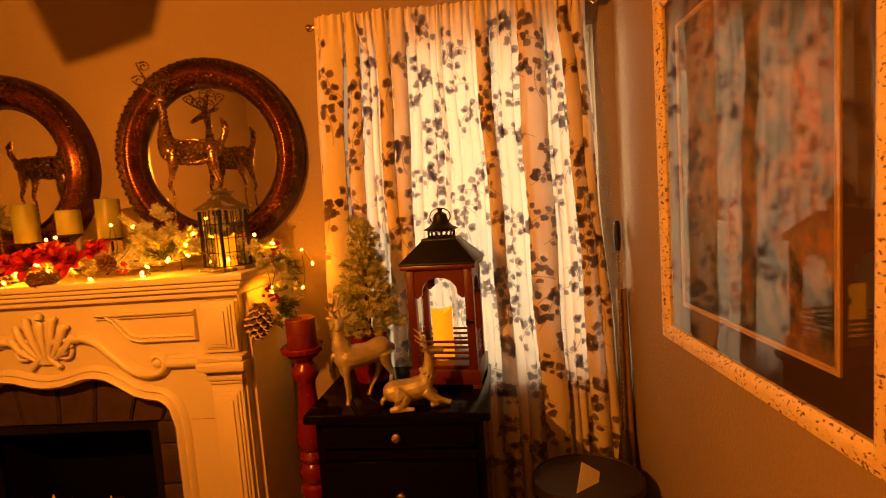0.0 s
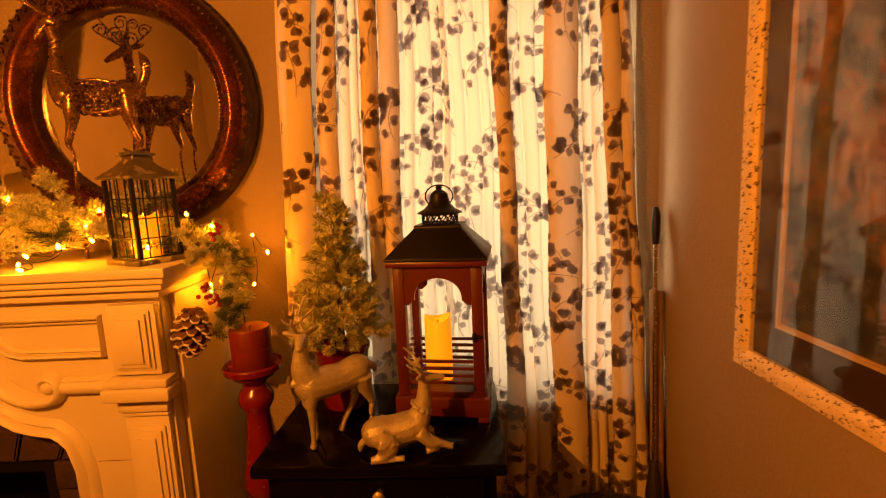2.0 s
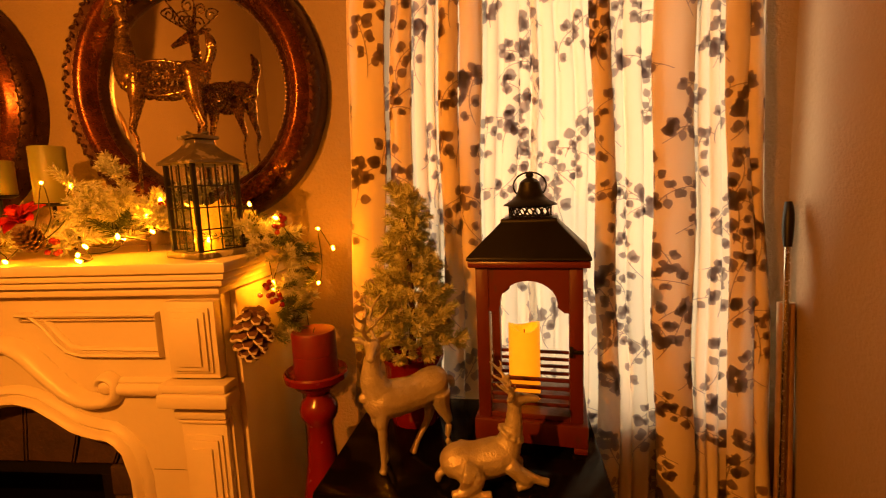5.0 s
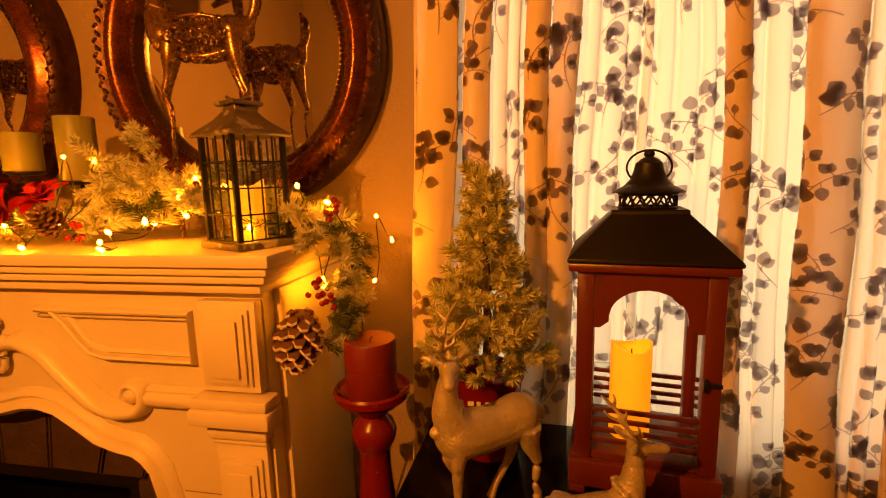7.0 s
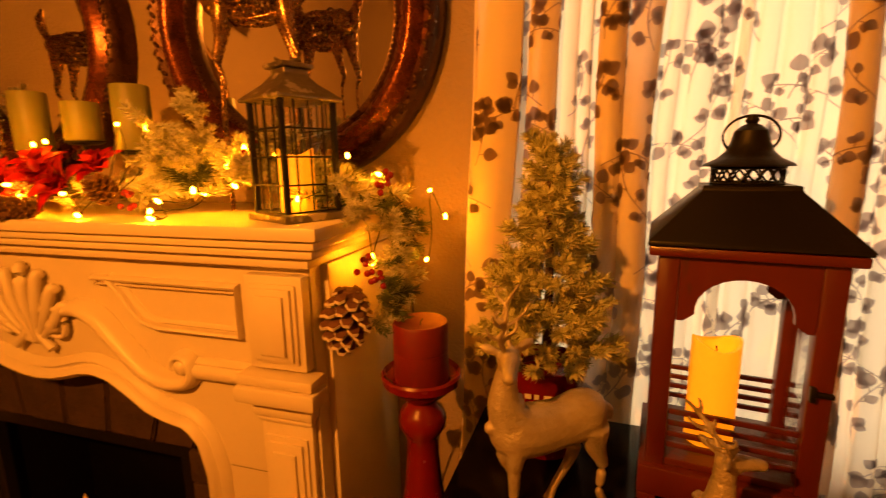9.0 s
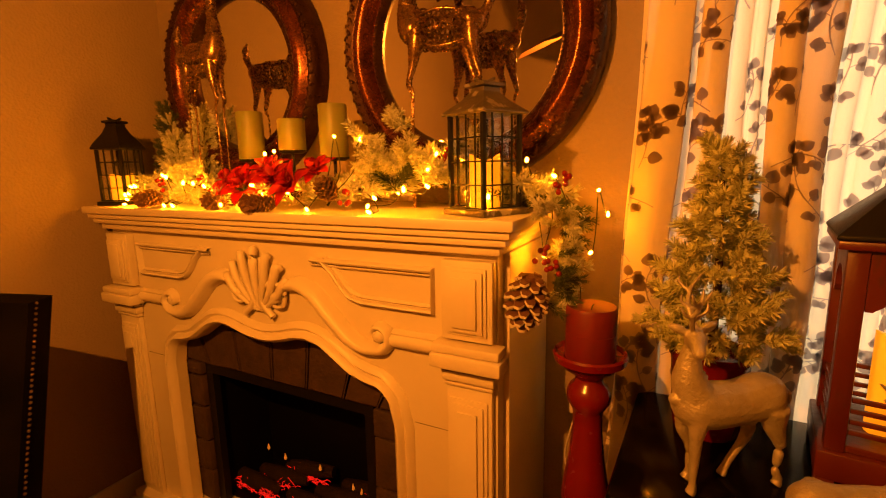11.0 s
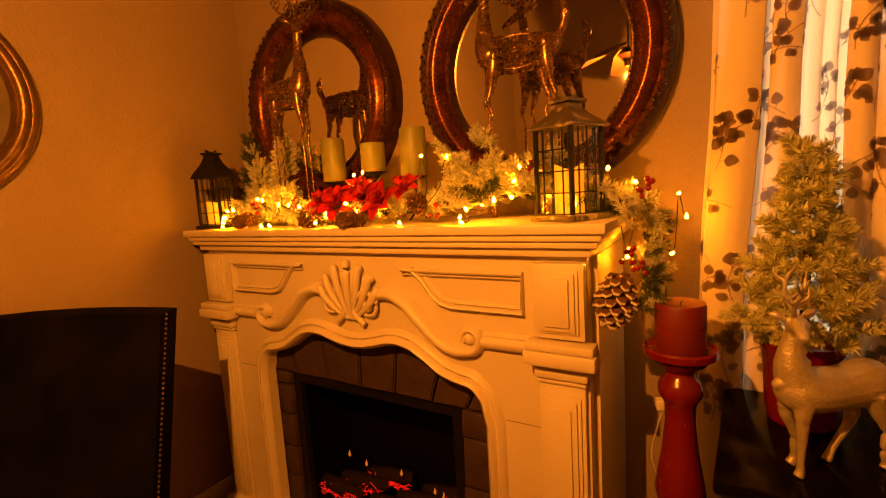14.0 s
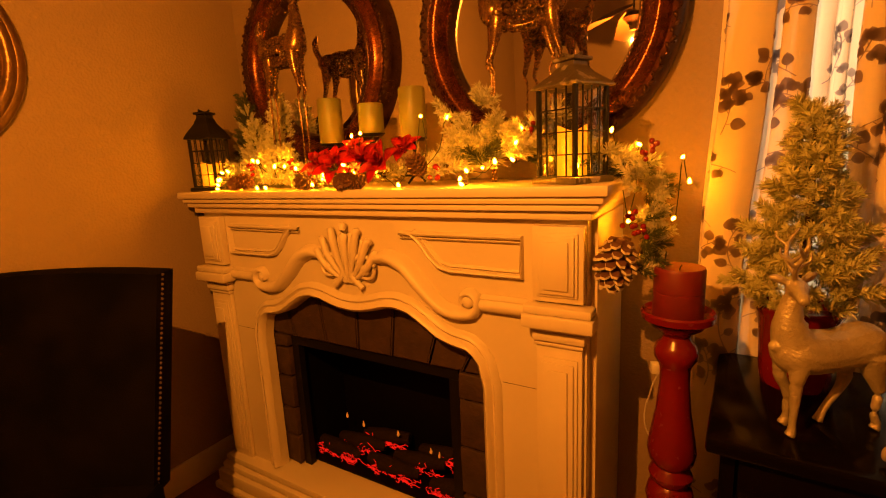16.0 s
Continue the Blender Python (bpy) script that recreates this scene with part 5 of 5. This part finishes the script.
scroll_deer(pose(-0.910, 1.365, SHELF, 0, 0, 180 + 10) @ Matrix.Diagonal((1.0, 1, 0.925, 1)), "tall bronze wire deer with curled antlers before the mirror")
scroll_deer(pose(-1.655, 1.345, SHELF, 0, 0, -8) @ Matrix.Diagonal((1.06, 1, 0.98, 1)), "tall bronze wire deer on thin legs before the mirror")

# small flocked trees
for x, y, hh, green in ((-1.965, 1.44, 0.30, True), (-1.80, 1.435, 0.265, False), (-1.88, 1.40, 0.20, False)):
    t3 = thing("tabletop_tree", pose(x, y, SHELF), "little flocked pine tree on the mantel", "tree", "little flocked trees")
    part("trunk", tube(bmesh.new(), [(0, 0, 0.0, 0.006), (0, 0, hh * 0.9, 0.002)], segs=7, n=0), "twig", t3)
    part("foot", lathe([(0, 0), (0.022, 0), (0.018, 0.012), (0.007, 0.02), (0, 0.02)], 16), "twig", t3)
    z = 0.03
    while z < hh:
        t = z / hh
        n = int(13 * (1 - t)) + 4
        for k in range(n):
            a = 2 * math.pi * (k + rng.random()) / n
            rr = 0.055 * (1 - t) ** 0.8
            place("sprig", rng.choice(MINI_GREEN if green and rng.random() < 0.6 else MINI_SPRIGS), t3, aim((rr * 0.5 * math.cos(a), rr * 0.5 * math.sin(a), z), (math.cos(a), math.sin(a), 0.1 + 1.2 * t), rng.uniform(1.0, 1.5)))
        z += 0.018

# garland
garland = thing("garland", pose(0, 0, 0), "flocked pine garland along the mantel and hanging over its end", "garland")
spine = [(-1.99, 1.30, 0.93), (-1.985, 1.31, 1.03), (-1.93, 1.34, 1.09), (-1.75, 1.30, 1.105), (-1.55, 1.27, 1.10), (-1.30, 1.26, 1.10), (-1.10, 1.28, 1.11), (-0.92, 1.30, 1.12), (-0.76, 1.33, 1.12), (-0.655, 1.34, 1.08), (-0.637, 1.32, 0.98), (-0.650, 1.285, 0.90)]
part("stem", tube(bmesh.new(), spine, 0.005, 6, 6), "twig", garland, "", 60)
run = smooth_path(spine, 30)
for i, p in enumerate(run):
    x, y, z = p
    keep = 0.95
    if -1.42 < x < -1.08:
        keep = 0.25
    if rng.random() > keep:
        continue
    lying = z > 1.06 and -1.95 < x < -0.68
    for _ in range(2 if x < -0.7 else 1):
        a = rng.uniform(0, 2 * math.pi)
        tall = 0.9 if -1.06 < x < -0.84 else 0.45
        d = Vector((math.cos(a), 0.75 * math.sin(a), rng.uniform(0.0, tall) if lying else rng.uniform(-0.9, 0.3)))
        b = Vector((x, y + rng.uniform(-0.05, 0.03), z + (rng.uniform(-0.02, 0.05 if tall > 0.5 else 0.015) if lying else 0)))
        if b.z > 1.06 or b.x > -0.66 or b.x < -1.985:
            tip = b + d.normalized() * 0.09
            if tip.z < SHELF + 0.01 and -2.0 < tip.x < -0.66:
                d.z = abs(d.z) * 0.3 + 0.1
            if b.z < SHELF and d.x < 0.1 and x > -1:
                d.x = abs(d.x) + 0.1
            green = rng.random() < (0.25 if lying else 0.45)
            place("sprig", rng.choice(GREEN_SPRIGS if green else FROST_SPRIGS), garland, aim(b, d, rng.uniform(0.62, 0.98) * (1.0 if lying else 0.72)))
# the big flocked tufts
for x, y, z in ((-1.035, 1.24, 1.215), (-0.955, 1.25, 1.235), (-0.915, 1.22, 1.18), (-0.985, 1.20, 1.165), (-0.87, 1.24, 1.15), (-1.62, 1.24, 1.15), (-1.52, 1.22, 1.155), (-1.70, 1.25, 1.13), (-1.58, 1.20, 1.11), (-0.655, 1.24, 1.075), (-0.630, 1.29, 1.05), (-0.628, 1.31, 0.985)):
    for _ in range(7):
        d = (rng.uniform(-1, 1), rng.uniform(-1, 0.4), rng.uniform(-0.35, 1))
        place("sprig", rng.choice(FROST_SPRIGS), garland, aim((x, y, z), d, rng.uniform(0.42, 0.62)))


def cone_mesh(name, mat, ln, r, tip=None):
    """A pine cone along -z with scales in a spiral."""
    bm = bmesh.new()
    tube(bm, [(0, 0, 0, r * 0.3), (0, 0, -ln * 0.5, r * 0.45), (0, 0, -ln * 0.95, r * 0.15)], segs=8, n=3)
    n = 58
    for i in range(n):
        t = (i + 0.5) / n
        a = i * 2.39996
        rad = r * (0.25 + 0.85 * math.sin(math.pi * (0.12 + 0.80 * t)))
        c = Vector((math.cos(a), math.sin(a), 0))
        s = Vector((-math.sin(a), math.cos(a), 0))
        z = -ln * t
        w = r * 0.27
        pts = [c * rad * 0.25 + Vector((0, 0, z)), c * rad * 0.8 + s * w + Vector((0, 0, z - 0.002)), c * rad * 1.05 + s * w * 0.5 + Vector((0, 0, z - 0.006)), c * rad * 1.05 - s * w * 0.5 + Vector((0, 0, z - 0.006)), c * rad * 0.8 - s * w + Vector((0, 0, z - 0.002))]
        lo = [bm.verts.new(p) for p in pts]
        hi = [bm.verts.new(p + Vector((0, 0, 0.0045 if tip else 0.0026))) for p in pts]
        bm.faces.new(lo[::-1])
        bm.faces.new(hi)
        for k in range(5):
            bm.faces.new((lo[k], lo[(k + 1) % 5], hi[(k + 1) % 5], hi[k])).material_index = 1 if tip and k in (1, 2, 3) else 0
    me = bpy.data.meshes.new(name)
    bm.to_mesh(me)
    bm.free()
    me.materials.append(M[mat])
    if tip:
        me.materials.append(M[tip])
    return me


CONE, SNOW = cone_mesh("pine_cone", "cone", 0.048, 0.020), cone_mesh("pine_cone", "cone", 0.088, 0.031, "snow")
for (x, y, z), d, s in (((-1.645, 1.185, 1.09), (0.3, 1, -0.2), 1.0), ((-1.40, 1.185, 1.088), (0.8, 0.6, 0), 1.05), ((-1.30, 1.175, 1.088), (-0.6, 0.8, 0.1), 1.0), ((-1.245, 1.19, 1.09), (0.3, 0.9, 0.1), 1.0), ((-1.085, 1.195, 1.095), (0.1, 0.6, -0.8), 1.05), ((-1.73, 1.19, 1.088), (-0.7, 0.7, 0), 0.9)):
    ob = new("pine_cone", CONE)
    ob.matrix_world = aim((x, y, z), d, s)
    tagged(ob, "brown open pine cone in the garland", "pine cone", "pine cones in the garland")
ob = new("pine_cone", SNOW)
ob.matrix_world = aim((-0.668, 1.215, 0.965), (0.22, -0.10, 1), 1.15)
tagged(ob, "large snow tipped pine cone hanging from the garland", "pine cone")


def petal_mesh():
    bm = bmesh.new()
    n, w = 7, 3
    grid = []
    for i in range(n + 1):
        t = i / n
        half = 0.016 * math.sin(math.pi * (0.06 + 0.92 * t)) ** 0.8
        for k in range(w * 2 + 1):
            u = k / w - 1
            grid.append(bm.verts.new((u * half, t * 0.060, 0.012 * math.sin(math.pi * t * 0.9) + 0.004 * abs(u) + 0.0016 * math.sin(9 * t + 3 * u))))
    c = w * 2 + 1
    for i in range(n):
        for k in range(w * 2):
            a = i * c + k
            bm.faces.new((grid[a], grid[a + 1], grid[a + c + 1], grid[a + c]))
    g = bmesh.ops.solidify(bm, geom=list(bm.faces), thickness=0.0006)
    me = bpy.data.meshes.new("petal")
    bm.to_mesh(me)
    bm.free()
    me.materials.append(M["petal"])
    me.shade_smooth()
    return me


PETAL = petal_mesh()
BERRY = bpy.data.meshes.new("berry")
bm = ball(bmesh.new(), (0, 0, 0), 0.0055, segs=12)
bm.to_mesh(BERRY)
bm.free()
BERRY.materials.append(M["berry"])
BERRY.shade_smooth()
for x, y, z, s, tilt in ((-1.405, 1.215, 1.125, 0.95, 40), (-1.335, 1.195, 1.115, 1.05, 55), (-1.265, 1.215, 1.13, 1.0, 45), (-1.20, 1.205, 1.12, 1.0, 60), (-1.155, 1.235, 1.145, 0.9, 35), (-1.30, 1.235, 1.15, 0.9, 25)):
    f = thing("poinsettia", pose(x, y, z, tilt, 0, rng.uniform(-30, 30)), "red fabric poinsettia blossom in the garland", "flower", "poinsettias in the garland")
    for k in range(6):
        place("petal", PETAL, f, pose(0, 0, 0, rng.uniform(5, 25), 0, 60 * k + rng.uniform(-9, 9)) @ Matrix.Diagonal((s, s, s, 1)))
        place("petal", PETAL, f, pose(0, 0, 0.004, rng.uniform(35, 60), 0, 60 * k + 30) @ Matrix.Diagonal((s * 0.7, s * 0.7, s * 0.7, 1)))
    for k in range(4):
        place("berry", BERRY, f, pose(0.006 * math.cos(1.6 * k), 0.006 * math.sin(1.6 * k), 0.008) @ Matrix.Diagonal((0.5, 0.5, 0.5, 1)))
for x, y, z in ((-0.632, 1.275, 1.125), (-0.660, 1.255, 1.000), (-0.640, 1.265, 0.975), (-1.50, 1.20, 1.13), (-1.66, 1.20, 1.125), (-0.865, 1.27, 1.175), (-1.045, 1.19, 1.10)):
    c = thing("berry_cluster", pose(x, y, z), "cluster of shiny red berries in the garland", "berries", "berry clusters in the garland")
    for k in range(7):
        place("berry", BERRY, c, pose(rng.uniform(-0.013, 0.013), rng.uniform(-0.012, 0.012), rng.uniform(-0.018, 0.018)))

# string of lights
lights = thing("string_lights", pose(0, 0, 0), "string of lit warm miniature bulbs on green wire in the garland", "string lights")
spots = [(-1.83, 1.20, 1.085), (-1.80, 1.19, 1.10), (-1.79, 1.17, 1.075), (-1.655, 1.20, 1.15), (-1.61, 1.18, 1.145), (-1.545, 1.18, 1.13), (-1.60, 1.16, 1.075), (-1.565, 1.16, 1.075), (-1.32, 1.24, 1.195), (-1.295, 1.245, 1.20), (-1.29, 1.17, 1.125), (-1.255, 1.165, 1.105), (-1.11, 1.24, 1.225), (-1.035, 1.23, 1.215), (-0.972, 1.16, 1.085), (-0.958, 1.165, 1.10), (-0.965, 1.155, 1.074), (-0.90, 1.175, 1.115), (-1.13, 1.165, 1.075), (-1.46, 1.18, 1.09), (-0.84, 1.30, 1.17), (-0.705, 1.30, 1.165), (-0.655, 1.31, 1.135), (-0.582, 1.351, 1.107), (-0.571, 1.405, 1.056), (-0.595, 1.363, 0.985), (-0.668, 1.30, 1.0), (-0.672, 1.31, 0.985), (-1.72, 1.17, 1.08), (-1.40, 1.17, 1.08)]
for k in range(24):
    x = rng.uniform(-1.86, -0.72)
    spots.append((x, rng.uniform(1.17, 1.28), rng.uniform(1.08, 1.13 + (0.05 if -1.08 < x < -0.85 else 0.0))))
wire = sorted(spots, key=lambda p: p[0])
line = [wire[0]]
for p, q in zip(wire, wire[1:]):
    mid = [(p[i] + q[i]) / 2 for i in range(3)]
    line += [(mid[0], mid[1] + 0.02, max(mid[2] - 0.012, SHELF + 0.003) if mid[0] < -0.69 else mid[2] - 0.015), q]
bm = tube(bmesh.new(), line, 0.0011, 5, 3)
tube(bm, [(-0.60, 1.30, 0.93), (-0.605, 1.33, 0.82), (-0.60, 1.36, 0.70), (-0.615, 1.38, 0.66)], 0.0013, 5, 5)
part("wire", bm, "wire", lights, "thin dark green wire", 0)
BULB = bpy.data.meshes.new("bulb")
bm = lathe([(0, -0.004), (0.0028, -0.003), (0.0034, 0.001), (0.0026, 0.005), (0, 0.008)], 8)
bm.to_mesh(BULB)
bm.free()
BULB.materials.append(M["bulb"])
for p in spots:
    place("bulb", BULB, lights, aim(p, (rng.uniform(-1, 1), rng.uniform(-1, 0.2), rng.uniform(0, 1))))

plug = thing("power_adapter", pose(-0.612, 1.37, 0.655, 0, 0, 15), "small white plug adapter hanging by the candlestick", "adapter")
part("body", box(bmesh.new(), -0.016, 0.016, -0.012, 0.012, -0.011, 0.011, 0.003), "plastic_white", plug)
part("cable", tube(bmesh.new(), [(0, 0, -0.011), (-0.012, 0.01, -0.06), (-0.02, 0.03, -0.15), (0.02, 0.05, -0.28), (0.0, 0.05, -0.45), (-0.03, 0.06, -0.595)], 0.0018, 6, 5), "plastic_white", plug)

# ---- corner by the window ----
bin_ = thing("wastebasket", pose(0.245, 1.235, FLOOR), "oval dark brown leather wastebasket in the corner", "basket")
part("body", lathe([(0, 0), (0.125, 0), (0.128, 0.01), (0.150, 0.335), (0.155, 0.345), (0.155, 0.352), (0.148, 0.354), (0.143, 0.345), (0.122, 0.02), (0, 0.02)], 48, sy=0.78), "leather", bin_)
part("rim_band", lathe([(0.1555, 0.318), (0.1585, 0.32), (0.1595, 0.335), (0.1585, 0.350), (0.1560, 0.3505)], 48, sy=0.78), "leather", bin_)
card = part("paper_card", box(bmesh.new(), -0.033, 0.033, -0.0006, 0.0006, -0.05, 0.05), "paper", None, smooth=0)
card.matrix_world = pose(0.235, 1.185, 0.405, -38, 35, 10)
tagged(card, "folded white paper card sticking out of the wastebasket", "paper")
umb = thing("umbrella", pose(0, 0, 0), "closed umbrella with steel shaft and black grip leaning in the corner", "umbrella")
part("shaft", tube(bmesh.new(), [(0.400, 1.385, 0.42), (0.418, 1.44, 1.03)], 0.0055, 10, 0), "chrome", umb)
part("grip", tube(bmesh.new(), [(0.4175, 1.439, 1.03, 0.008), (0.419, 1.4435, 1.06, 0.011), (0.421, 1.448, 1.10, 0.011), (0.422, 1.452, 1.125, 0.007)], segs=12, n=4), "black", umb, "black plastic grip")
part("canopy", tube(bmesh.new(), [(0.386, 1.335, FLOOR + 0.008, 0.006), (0.390, 1.348, 0.15, 0.016), (0.397, 1.374, 0.35, 0.022), (0.402, 1.390, 0.46, 0.010)], segs=12, n=5), "leather", umb)
roll = thing("wrapping_roll", pose(0, 0, 0), "roll of brown patterned wrapping paper standing in the corner", "paper roll")
part("roll", tube(bmesh.new(), [(0.418, 1.385, FLOOR + 0.001), (0.428, 1.452, 0.905)], 0.017, 18, 0), "kraft", roll)

# ---- pendant lamp ----
pend = thing("pendant_lamp", pose(LAMP.x, LAMP.y, LAMP.z), "dark metal pendant lamp with leaf shaped blades over a bare bulb", "lamp")
part("cord", tube(bmesh.new(), [(0, 0, 0.13), (0, 0, TOP - LAMP.z - 0.03)], 0.004, 8, 0), "black", pend)
part("canopy", lathe([(0, TOP - LAMP.z - 0.03), (0.04, TOP - LAMP.z - 0.028), (0.06, TOP - LAMP.z - 0.0005), (0, TOP - LAMP.z - 0.0005)], 32), "bronze_dark", pend)
part("socket", lathe([(0, 0.045), (0.018, 0.045), (0.022, 0.07), (0.05, 0.10), (0.035, 0.12), (0.01, 0.13), (0, 0.13)], 24), "bronze_dark", pend)
for i in range(5):
    out = [(0.05, -0.02), (0.12, -0.044), (0.246, -0.038), (0.279, -0.034), (0.301, 0.004), (0.313, 0.034), (0.234, 0.042), (0.18, 0.045), (0.12, 0.046), (0.05, 0.02)]
    bm = bmesh.new()
    lo = [bm.verts.new((x, y, 0.160 - 0.36 * x)) for x, y in out]
    hi = [bm.verts.new((x, y, 0.164 - 0.36 * x)) for x, y in out]
    bm.faces.new(lo[::-1])
    bm.faces.new(hi)
    for k in range(10):
        bm.faces.new((lo[k], lo[(k + 1) % 10], hi[(k + 1) % 10], hi[k]))
    bmesh.ops.rotate(bm, verts=bm.verts, matrix=Matrix.Rotation(radians(105 + 72 * i), 3, "Z"))
    part("leaf_blade", bm, "fanwood", pend)
